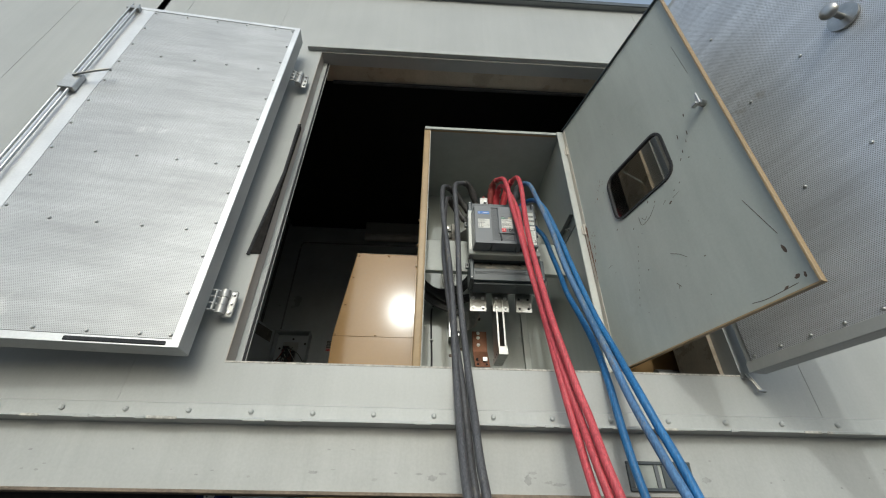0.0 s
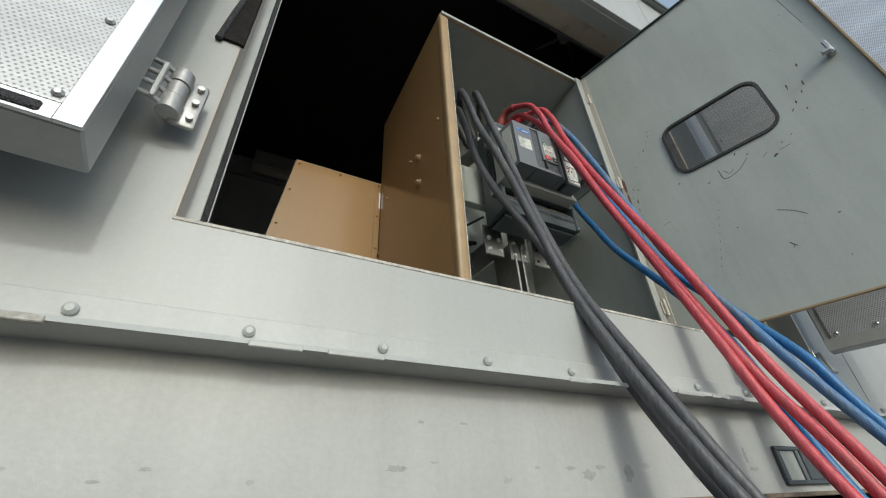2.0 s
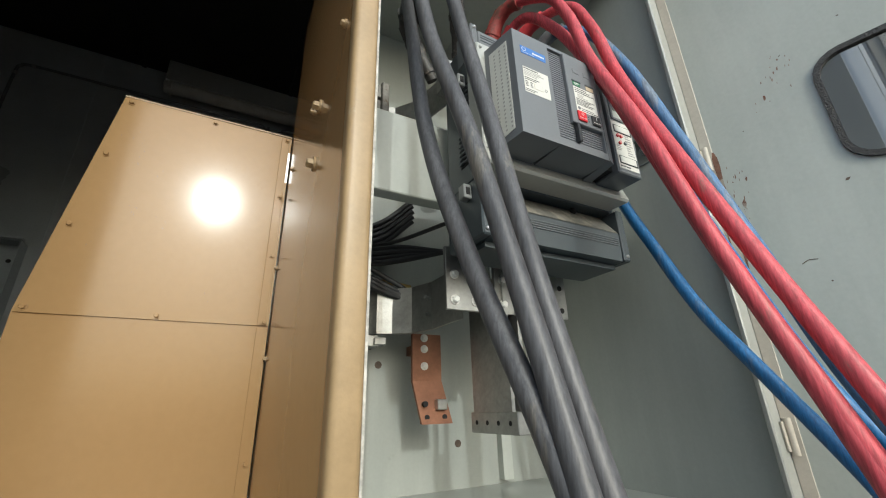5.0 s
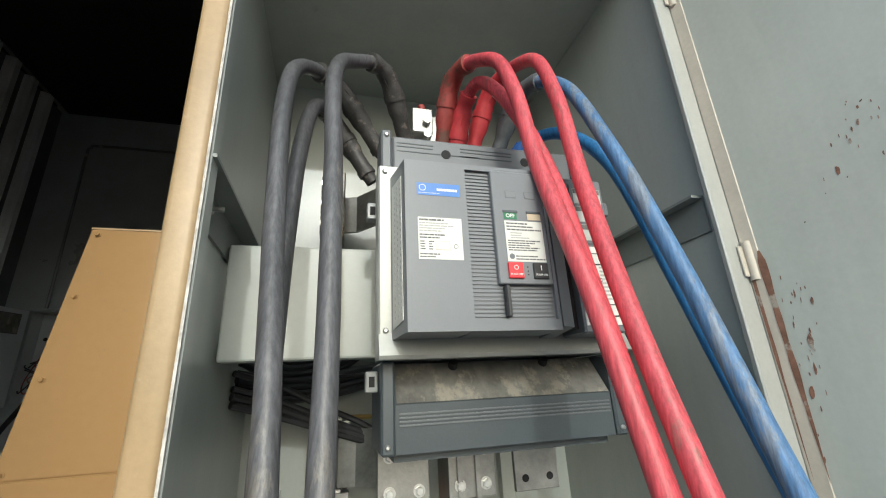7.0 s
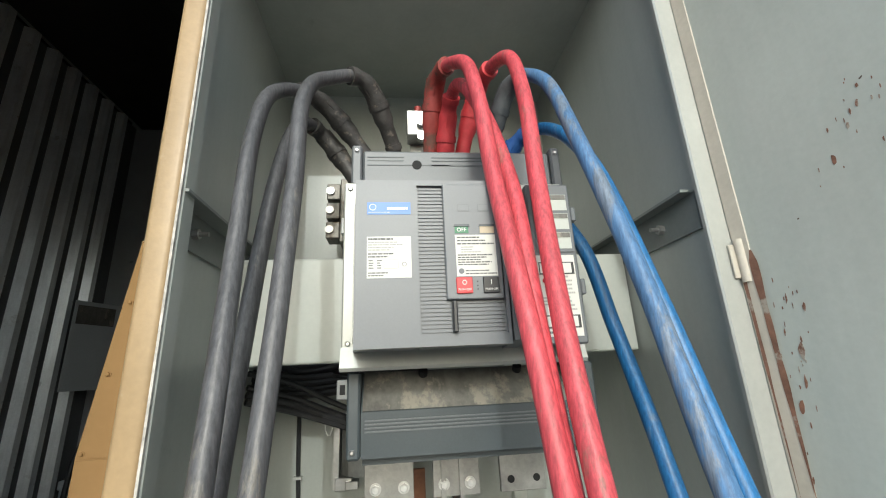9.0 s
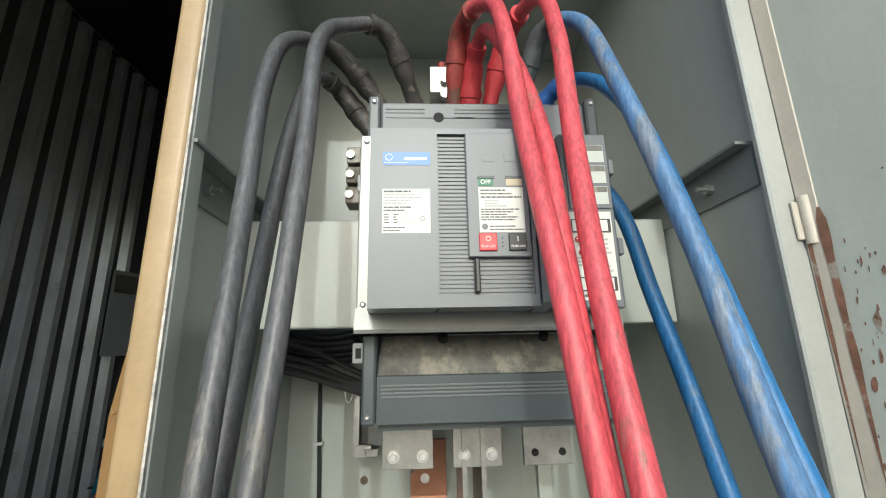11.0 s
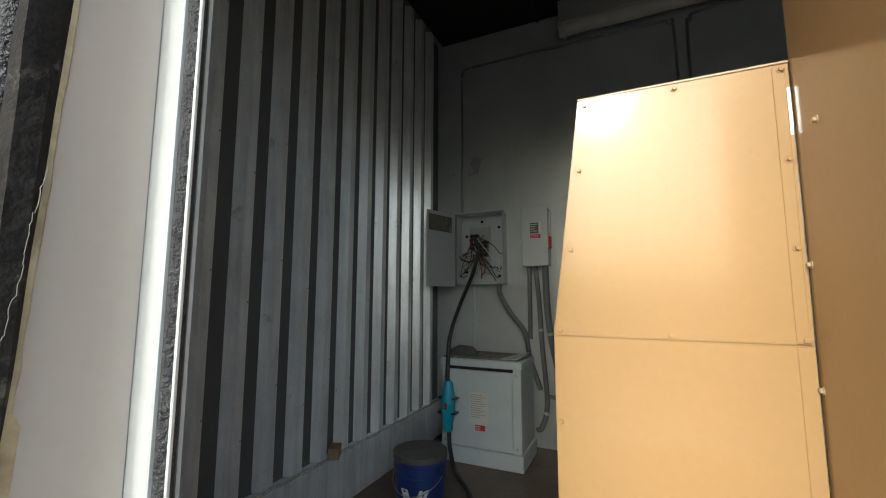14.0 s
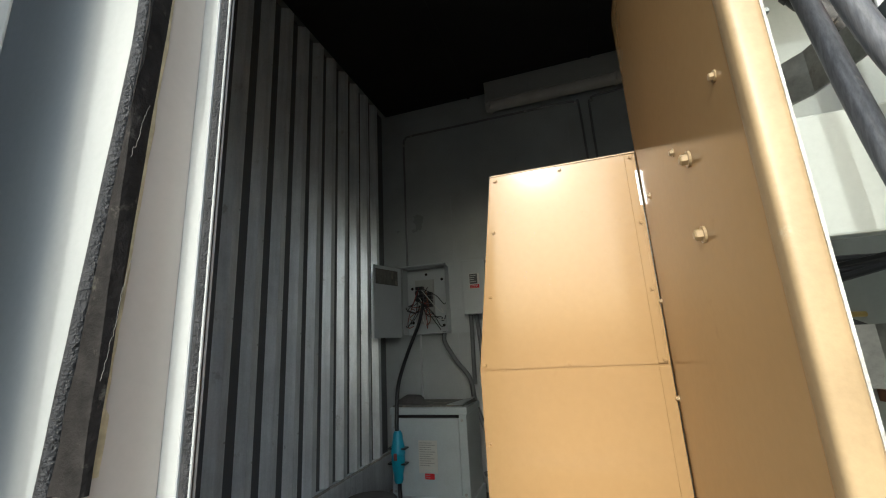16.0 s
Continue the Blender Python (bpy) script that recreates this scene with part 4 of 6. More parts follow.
base = bp("base", B(0.334, 0.790, 0.415, 0.549, 2.664, 3.10, bevel=0.004), M["charcoal_dark"], br)
bm = bmesh.new()
for i in range(17):
    z = 2.725 + i * 0.0133
    pts = [(0.333, 0.420 + 0.0145 * k, z + (0.0035 if k % 2 else 0)) for k in range(5)]
    for (a, b) in zip(pts, pts[1:]):
        prism(bm, [a, b, (b[0], b[1], b[2] + 0.003), (a[0], a[1], a[2] + 0.003)], (-0.006, 0, 0))
bp("vent_slats", bm, M["charcoal"], base, "wavy vent slats")
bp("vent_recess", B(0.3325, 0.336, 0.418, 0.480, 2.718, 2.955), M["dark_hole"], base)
plate = bp("mounting_plate", B(0.320, 0.770, 0.360, 0.412, 2.700, 3.026, bevel=0.003), M["plate"], br, "pale zinc mounting plate")
bp("plate_lip", prism(bmesh.new(), [(0.320, 0.345, 2.668), (0.320, 0.358, 2.704), (0.320, 0.412, 2.704), (0.320, 0.412, 2.664), (0.320, 0.350, 2.662)], (0.450, 0, 0)), M["plate"], plate)
sc = round_mesh("plate_screw", 0.005, 0.004, M["steel"])
for x, z in ((0.332, 2.71), (0.332, 3.012), (0.757, 2.71)):
    shared("screw", sc, plate, tuple(binv @ Vector((x, 0.36, z))))

# front cover with a sunk louvred field
bm = bmesh.new()
FY = 0.262
prism(bm, [(0.352, FY, 2.694), (0.352, FY, 2.984), (0.342, 0.359, 2.998), (0.342, 0.359, 2.694)], (0.106, 0, 0))
cov = bp("cover", bm, M["breakgrey"], br, "grey moulded front cover")
bm = bmesh.new()
prism(bm, [(0.458, FY + 0.007, 2.694), (0.458, FY + 0.007, 2.984), (0.458, 0.359, 2.998), (0.458, 0.359, 2.694)], (0.150, 0, 0))
box(bm, 0.458, 0.608, FY, FY + 0.007, 2.694, 2.712)
box(bm, 0.458, 0.608, FY, FY + 0.007, 2.974, 2.984)
box(bm, 0.602, 0.608, FY, FY + 0.007, 2.712, 2.974)
bp("louvre_field", bm, M["breakgrey"], cov)
bm = bmesh.new()
z = 2.716
while z < 2.971:
    box(bm, 0.460, 0.503 if z > 2.768 else 0.600, FY + 0.0050, FY + 0.0072, z, z + 0.0038)
    z += 0.0066
bp("louvres", bm, M["breakgrey"], cov)
panel = bp("button_panel", B(0.503, 0.599, FY - 0.005, FY + 0.007, 2.768, 2.974, bevel=0.0015), M["breakgrey"], cov)
PY = FY - 0.005
for x0, x1 in ((0.528, 0.548), (0.564, 0.584)):
    bp("blank_tab", B(x0, x1, PY - 0.0005, PY, 2.9225, 2.936), M["charcoal"], panel)
    bp("blank_face", B(x0 + 0.0008, x1 - 0.0008, PY - 0.0008, PY - 0.0004, 2.9235, 2.935), M["breakgrey"], panel)
flag = bp("off_flag", B(0.521, 0.545, PY - 0.0008, PY, 2.882, 2.894), M["green_btn"], panel, "green off flag")
words("OFF", 0.0095, (0.533, PY - 0.001, 2.888), (90, 0, 0), M["white"], flag, binv)
fl2 = bp("charge_flag", B(0.565, 0.590, PY - 0.0008, PY, 2.882, 2.894), M["beige_flag"], panel, "beige spring flag")
for x0 in (0.521, 0.565):
    bp("flag_shade", B(x0 - 0.001, x0 + 0.026, PY - 0.002, PY, 2.894, 2.898), M["charcoal_dark"], panel)
lab = bp("instruction_label", B(0.521, 0.591, PY - 0.0006, PY, 2.806, 2.879), M["white_label"], panel, "white printed label")
bars(lab, binv, 0.524, 0.588, 2.860, 2.877, PY - 0.0006, 3, M["ink"], rng)
bars(lab, binv, 0.530, 0.566, 2.846, 2.859, PY - 0.0006, 3, M["ink_soft"], rng)
bars(lab, binv, 0.524, 0.588, 2.824, 2.845, PY - 0.0006, 5, M["ink"], rng, 0.5)
bars(lab, binv, 0.536, 0.590, 2.808, 2.818, PY - 0.0006, 2, M["ink"], rng, 0.4)
bp("round_mark", C((0.529, PY - 0.0006, 2.815), (0.529, PY - 0.001, 2.815), 0.0048, 16), M["charcoal"], lab)
rb = bp("off_button", B(0.519, 0.546, PY - 0.004, PY, 2.777, 2.804, bevel=0.001), M["red_btn"], panel, "red push button")
words("PUSH OFF", 0.0050, (0.5325, PY - 0.0045, 2.783), (90, 0, 0), M["white"], rb, binv)
bp("ring_mark", ring(0.5295, 0.5355, 2.792, 2.798, 0.0029, 0.0009, PY - 0.0046, PY - 0.004), M["white"], rb)
kb = bp("on_button", B(0.564, 0.591, PY - 0.004, PY, 2.777, 2.804, bevel=0.001), M["black_plastic"], panel, "black push button")
words("PUSH ON", 0.0050, (0.5775, PY - 0.0045, 2.783), (90, 0, 0), M["white"], kb, binv)
bp("bar_mark", B(0.5770, 0.5782, PY - 0.0046, PY - 0.004, 2.791, 2.799), M["white"], kb)
for z in (2.784, 2.790, 2.797):
    bp("dot", C((0.555, PY, z), (0.555, PY - 0.0006, z), 0.0012, 8), M["dark_hole"], panel)
bp("charging_handle", B(0.5105, 0.5185, FY - 0.010, FY + 0.004, 2.714, 2.766, bevel=0.002), M["black_plastic"], cov, "black charging handle")
bl = bp("name_label", B(0.372, 0.4465, FY - 0.0006, FY, 2.919, 2.9415), M["blue_label"], cov, "blue name label")
bp("round_mark", ring(0.3765, 0.3865, 2.9275, 2.9375, 0.0049, 0.0009, FY - 0.001, FY - 0.0005), M["white"], bl)
bars(bl, binv, 0.406, 0.444, 2.926, 2.934, FY - 0.0006, 1, M["white"], rng, 0.55)
bars(bl, binv, 0.374, 0.412, 2.922, 2.924, FY - 0.0006, 1, M["white"], rng, 0.3)
wl = bp("rating_label", B(0.372, 0.446, FY - 0.0006, FY, 2.807, 2.879), M["white_label"], cov, "white rating label")
bars(wl, binv, 0.374, 0.443, 2.872, 2.877, FY - 0.0006, 1, M["ink"], rng, 0.6)
bars(wl, binv, 0.374, 0.436, 2.853, 2.871, FY - 0.0006, 4, M["ink_soft"], rng)
bars(wl, binv, 0.374, 0.430, 2.841, 2.851, FY - 0.0006, 2, M["ink"], rng)
for x0 in (0.375, 0.389):
    bars(wl, binv, x0, x0 + 0.009, 2.822, 2.839, FY - 0.0006, 4, M["ink"], rng)
bars(wl, binv, 0.374, 0.420, 2.809, 2.818, FY - 0.0006, 2, M["ink"], rng)
bp("stamp_box", B(0.400, 0.424, FY - 0.0009, FY - 0.0005, 2.823, 2.838), M["beige_flag"], wl)
bp("stamp_face", B(0.4006, 0.4234, FY - 0.0012, FY - 0.0008, 2.8236, 2.8374), M["white_label"], wl)
bp("seal_mark", ring(0.431, 0.437, 2.827, 2.833, 0.0028, 0.0008, FY - 0.001, FY - 0.0005), M["ink"], wl)
bm = bmesh.new()
prism(bm, [(0.3496, FY + 0.020, 2.715), (0.3496, FY + 0.020, 2.962), (0.3428, FY + 0.080, 2.968), (0.3428, FY + 0.080, 2.708)], (-0.0008, 0, 0))
sl = bp("side_label", bm, M["white_label"], cov, "tall printed side label")
bm = bmesh.new()
for i in range(22):
    z = 2.722 + i * 0.0108
    for k in range(3):
        y = FY + 0.024 + k * 0.018
        x = 0.3496 - (y - FY - 0.020) * 0.1133 - 0.001
        box(bm, x - 0.0004, x + 0.0002, y, y + 0.013, z, z + 0.0045)
bp("print", bm, M["ink_soft"], sl)

# trip unit beside the cover
tu = bp("trip_unit", B(0.662, 0.746, 0.280, 0.359, 2.690, 2.986, bevel=0.003), M["charcoal"], br, "electronic trip unit")
bp("divider_post", prism(bmesh.new(), [(0.612, 0.264, 2.70), (0.638, 0.275, 2.70), (0.640, 0.359, 2.69), (0.612, 0.359, 2.69)], (0, 0, 0.28)), M["breakgrey"], br)
bp("slot", B(0.639, 0.662, 0.300, 0.359, 2.70, 2.98), M["dark_hole"], tu)
face = bp("faceplate", B(0.666, 0.738, 0.2785, 0.2805, 2.703, 2.846), M["white_label"], tu, "pale printed faceplate")
for z in (2.822, 2.728):
    bp("card_frame", B(0.671, 0.735, 0.2768, 0.2787, z - 0.011, z + 0.011), M["black_plastic"], face)
    bp("card", B(0.6725, 0.730, 0.2762, 0.2770, z - 0.009, z + 0.009), M["white_label"], face)
for x, z in ((0.680, 2.800), (0.692, 2.800), (0.684, 2.779), (0.704, 2.782)):
    kn = bp("rotary_dial", C((x, 0.2785, z), (x, 0.2745, z), 0.0048, 14), M["red_btn"] if x < 0.70 else M["charcoal"], face)
    bp("dial_slot", B(x - 0.0035, x + 0.0035, 0.2738, 0.2746, z - 0.0007, z + 0.0007), M["white"], kn)
bars(face, binv, 0.670, 0.734, 2.706, 2.714, 0.2785, 1, M["ink"], rng, 0.5)
bars(face, binv, 0.670, 0.690, 2.755, 2.772, 0.2785, 3, M["ink_soft"], rng)
bars(face, binv, 0.708, 0.734, 2.745, 2.810, 0.2785, 9, M["ink_soft"], rng)
cellf = bp("cell_frame", B(0.672, 0.741, 0.2775, 0.281, 2.852, 2.972), M["charcoal"], tu)
for i in range(3):
    z = 2.858 + i * 0.037
    c = bp("cell", B(0.678, 0.737, 0.2768, 0.2780, z, z + 0.031), M["beam"], cellf)
    # dark strip paints the shade under the top edge of an open cell
    bp("cell_shade", B(0.679, 0.736, 0.2760, 0.2769, z + 0.021, z + 0.030), M["dusty"], c)
for z in (2.928, 2.790):
    cl = bp("clip", B(0.747, 0.757, 0.285, 0.31, z - 0.014, z + 0.014, bevel=0.002), M["charcoal"], tu)

# top cap, side ears, lower terminal cover
cap = bp("top_cap", B(0.352, 0.768, 0.398, 0.455, 3.036, 3.122, bevel=0.005), M["charcoal"], br)
for z in (3.096, 3.104, 3.085):
    bp("groove", B(0.362, 0.44 if z > 3.09 else 0.54, 0.3968, 0.3985, z, z + 0.0022), M["charcoal_dark"], cap)
    bp("groove", B(0.50, 0.62, 0.3968, 0.3985, z, z + 0.0022), M["charcoal_dark"], cap)
for x in (0.468, 0.652):
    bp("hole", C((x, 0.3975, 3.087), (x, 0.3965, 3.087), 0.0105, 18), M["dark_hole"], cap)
for x0 in (0.329, 0.769):
    e = bp("ear", B(x0, x0 + 0.022, 0.393, 0.47, 3.022, 3.132, bevel=0.004), M["charcoal"], br)
    shared("screw", sc, e, tuple(binv @ Vector((x0 + 0.011, 0.393, 3.118))))
lc = bp("lower_cover", prism(bmesh.new(), [(0.353, 0.403, 2.513), (0.353, 0.401, 2.590), (0.353, 0.452, 2.658), (0.353, 0.549, 2.658), (0.353, 0.549, 2.511)], (0.422, 0, 0)), M["charcoal_dark"], br, "dark ribbed terminal cover")
bp("dusty_slope", prism(bmesh.new(), [(0.356, 0.4005, 2.592), (0.772, 0.4005, 2.592), (0.772, 0.4505, 2.6588), (0.356, 0.4505, 2.6588)], (0, -0.0006, 0.0005)), M["dusty"], lc, "dust-smeared slope")
for k in range(4):
    bp("rib", B(0.360, 0.770, 0.3993, 0.4025, 2.5555 + k * 0.0062, 2.558 + k * 0.0062), M["charcoal"], lc)
for x in (0.47, 0.66):
    bp("notch", C((x, 0.437, 2.660), (x, 0.450, 2.645), 0.009, 12), M["dark_hole"], lc)
for x0 in (0.328, 0.776):
    e = bp("end_cap", B(x0, x0 + 0.024, 0.395, 0.549, 2.512, 2.662, bevel=0.004), M["charcoal_dark"], br)
    shared("screw", sc, e, tuple(binv @ Vector((x0 + 0.011, 0.395, 2.526))))
bp("under_tray", B(0.354, 0.774, 0.43, 0.549, 2.498, 2.510), M["charcoal_dark"], br)
for z in (2.63, 2.96):
    ck = bp("clear_clip", B(0.305, 0.327, 0.43, 0.455, z - 0.018, z + 0.018, bevel=0.002), M["clear"], br, "clear plastic clip")
    bp("clip_slot", B(0.311, 0.321, 0.4285, 0.431, z - 0.009, z + 0.009), M["dark_hole"], ck)
tabs = []
hbolt = bolt_mesh("bus_bolt", 0.0095, 0.012, M["zinc"], 0.0125)
for i, (x0, x1) in enumerate(((0.345, 0.452), (0.494, 0.598), (0.645, 0.750))):
    tb = bp("bus_tab", B(x0, x1, 0.600, 0.611, 2.392, 2.56, bevel=0.001), M["busbar"], br, "tinned bus tab")
    for x in (x0 + 0.024, x1 - 0.022):
        for z in (2.417, 2.484):
            if i < 2:
                shared("bolt", hbolt, tb, tuple(binv @ Vector((x, 0.600, z))))
            else:
                # flat dark disc, shade of an open hole put into its colour
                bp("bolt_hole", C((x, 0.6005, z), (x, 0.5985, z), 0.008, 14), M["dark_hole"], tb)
for x0 in (0.40, 0.50, 0.60, 0.70):
    bp("rear_terminal", B(x0 - 0.035, x0 + 0.025, 0.58, 0.66, 3.11, 3.19, bevel=0.002), M["busbar"], br)

# ---- things inside the cabinet ----
ct = thing("bus_link", "bent aluminium bus link with clamp blocks", "bus bar", (0.30, 0.92, 2.36))
ci = Matrix.Translation((-0.30, -0.92, -2.36))
bm = bmesh.new()
path = [(0.250, 0.985), (0.254, 0.945), (0.275, 0.920), (0.320, 0.905), (0.370, 0.870), (0.400, 0.790), (0.405, 0.625)]
prism(bm, [(x, y, 2.378) for x, y in path] + [(x + 0.007, y + 0.009, 2.378) for x, y in reversed(path)], (0, 0, 0.142))
wpart(ci, "strap", bm, M["busbar"], ct)
for z in (2.345, 2.520):
    wpart(ci, "clamp_block", B(0.238, 0.285, 0.925, 0.985, z - 0.004, z + 0.030, bevel=0.002), M["steel"], ct)
    wpart(ci, "clamp_block", B(0.268, 0.305, 0.912, 0.95, z, z + 0.022, bevel=0.002), M["steel"], ct)
wpart(ci, "clamp_plate", B(0.232, 0.248, 0.93, 1.049, 2.345, 2.545), M["steel"], ct)
wpart(ci, "brass_stud", C((0.295, 0.93, 2.548), (0.40, 0.95, 2.545), 0.007, 10), M["brass"], ct, smooth=True)
for z in (2.42, 2.47):
    wpart(ci, "stud", C((0.395, 0.80, z), (0.375, 0.785, z), 0.005, 8), M["steel"], ct)

cp = thing("copper_bar", "dull brown copper ground bar with bolts", "bus bar", (0.44, 0.93, 2.12))
ci = Matrix.Translation((-0.44, -0.93, -2.12))
wpart(ci, "plate", B(0.395, 0.495, 0.92, 0.933, 2.240, 2.385, bevel=0.001), M["copper"], cp)
wpart(ci, "bent_foot", prism(bmesh.new(), [(0.395, 0.92, 2.241), (0.495, 0.92, 2.241), (0.505, 0.875, 2.120), (0.405, 0.875, 2.120)], (0, 0.012, 0.002)), M["copper"], cp)
wpart(ci, "back_stay", B(0.43, 0.46, 0.934, 1.049, 2.33, 2.36), M["copper"], cp)
for x, z in ((0.435, 2.338), (0.435, 2.286), (0.435, 2.372)):
    shared("bolt", hbolt, cp, tuple(ci @ Vector((x, 0.92, z))))
wpart(ci, "square_nut", B(0.455, 0.488, 0.872, 0.895, 2.158, 2.188, bevel=0.002), M["steel"], cp)
for x, z in ((0.420, 2.175), (0.424, 2.138), (0.482, 2.138)):
    wpart(ci, "hole", C((x, 0.893, z), (x, 0.880, z), 0.008, 12), M["dark_hole"], cp)
cl_ = thing("bus_riser", "pair of tinned bus risers with a drilled foot", "bus bar", (0.535, 0.70, 2.05))
ci = Matrix.Translation((-0.535, -0.70, -2.05))
for x in (0.512, 0.552):
    wpart(ci, "riser", B(x, x + 0.010, 0.590, 0.765, 2.13, 2.50), M["busbar"], cl_)
wpart(ci, "foot", B(0.508, 0.566, 0.565, 0.775, 2.098, 2.150, bevel=0.002), M["busbar"], cl_)
for k in range(4):
    wpart(ci, "hole", C((0.5075, 0.595 + k * 0.050, 2.124), (0.5065, 0.595 + k * 0.050, 2.124), 0.006, 10), M["dark_hole"], cl_)

tb = thing("terminal_lug", "stacked aluminium terminal lugs on a bent strap", "terminal", (0.25, 0.90, 3.05))
ci = Matrix.Translation((-0.25, -0.90, -3.05))
for k in range(3):
    wpart(ci, "lug", B(0.200, 0.243, 0.85, 0.92, 3.070 + k * 0.066, 3.126 + k * 0.066, bevel=0.003), M["lug_shaded"], tb)
    wpart(ci, "lug_screw", C((0.212, 0.85, 3.098 + k * 0.066), (0.212, 0.842, 3.098 + k * 0.066), 0.013, 10), M["steel"], tb)
wpart(ci, "body", B(0.243, 0.272, 0.845, 1.049, 3.055, 3.275, bevel=0.004), M["lug_shaded"], tb)
bm = bmesh.new()
path = [(0.27, 0.90), (0.31, 0.885), (0.36, 0.82), (0.40, 0.66)]
for a, b in zip(path, path[1:]):
    prism(bm, [(a[0], a[1], 3.09), (b[0], b[1], 3.09), (b[0], b[1], 3.21), (a[0], a[1], 3.21)], (0.005, 0.010, 0))
wpart(ci, "strap", bm, M["busbar"], tb)

tt = thing("terminal_block", "aluminium terminal block with a red capped stud", "terminal", (0.53, 0.72, 3.10))
ci = Matrix.Translation((-0.53, -0.72, -3.10))
wpart(ci, "block", B(0.458, 0.522, 0.69, 0.75, 3.345, 3.432, bevel=0.003), M["busbar"], tt)
wpart(ci, "block", B(0.560, 0.592, 0.69, 0.75, 3.30, 3.455, bevel=0.003), M["busbar"], tt)
wpart(ci, "web", B(0.470, 0.592, 0.75, 0.765, 3.10, 3.45), M["busbar"], tt)
wpart(ci, "red_stud", C((0.495, 0.72, 3.432), (0.495, 0.72, 3.462), 0.011, 12), M["boot_red"], tt, smooth=True)
for z in (3.33, 3.38):
    wpart(ci, "nut", C((0.500, 0.69, z), (0.500, 0.672, z), 0.013, 6), M["steel"], tt)

for i in range(13):
    k = i % 5
    if i < 5:
        pts = [(0.02, 0.86, 2.70 + 0.016 * k), (0.12, 0.93, 2.655 + 0.017 * k), (0.22, 0.97, 2.665 + 0.018 * k), (0.31, 0.97, 2.70 + 0.02 * k), (0.40, 0.93, 2.78 + 0.02 * k)]
    elif i < 9:
        pts = [(0.02, 0.84, 2.63 + 0.014 * k), (0.12, 0.92, 2.605 + 0.016 * k), (0.24, 0.96, 2.61 + 0.017 * k), (0.36, 0.95, 2.635 + 0.016 * k), (0.50, 0.90, 2.67)]
    else:
        pts = [(0.02, 0.80, 2.60 + 0.018 * k), (0.12, 0.88, 2.565 + 0.018 * k), (0.22, 0.90, 2.53 + 0.014 * k), (0.34, 0.90, 2.49 + 0.010 * k), (0.45, 0.88, 2.46)]
    w = thing("control_wire", "black control wire looped behind the beam", "wire", pts[0], group="control wires")
    wpart(Matrix.Translation(-Vector(pts[0])), "wire", T(spline(pts, 6), 0.0105 if i % 3 else 0.008, 8), M["wire"], w, smooth=True)
    if i % 4 == 2:
        tp = Vector(pts[2])
        wpart(Matrix.Translation(-Vector(pts[0])), "zip_tie", T([tp + Vector((0.012 * math.cos(a), 0.004, 0.040 * math.sin(a))) for a in [k * math.pi / 5 for k in range(11)]], 0.0022, 6), M["tie"], w)
pts = [(0.40, 0.66, 2.665), (0.30, 0.85, 2.655), (0.20, 0.98, 2.665), (0.115, 1.035, 2.62), (0.108, 1.042, 2.45), (0.118, 1.042, 2.2), (0.112, 1.042, 2.0)]
w = thing("thin_cable", "thin black cable clipped down the cabinet back", "wire", pts[-1])
ci = Matrix.Translation(-Vector(pts[-1]))
wpart(ci, "jacket", T(spline(pts, 8), 0.0065, 8), M["wire"], w, smooth=True)
for z in (2.61, 2.36):
    wpart(ci, "clip", B(0.098, 0.124, 1.03, 1.05, z - 0.004, z + 0.004), M["tie"], w)
for x, z in ((0.30, 2.36), (0.33, 2.30), (0.80, 2.30), (0.62, 2.05), (0.25, 2.25)):
    wpart(inv, "plug_hole", C((x, 1.0505, z), (x, 1.0485, z), 0.012, 14), M["scratch"], cab)

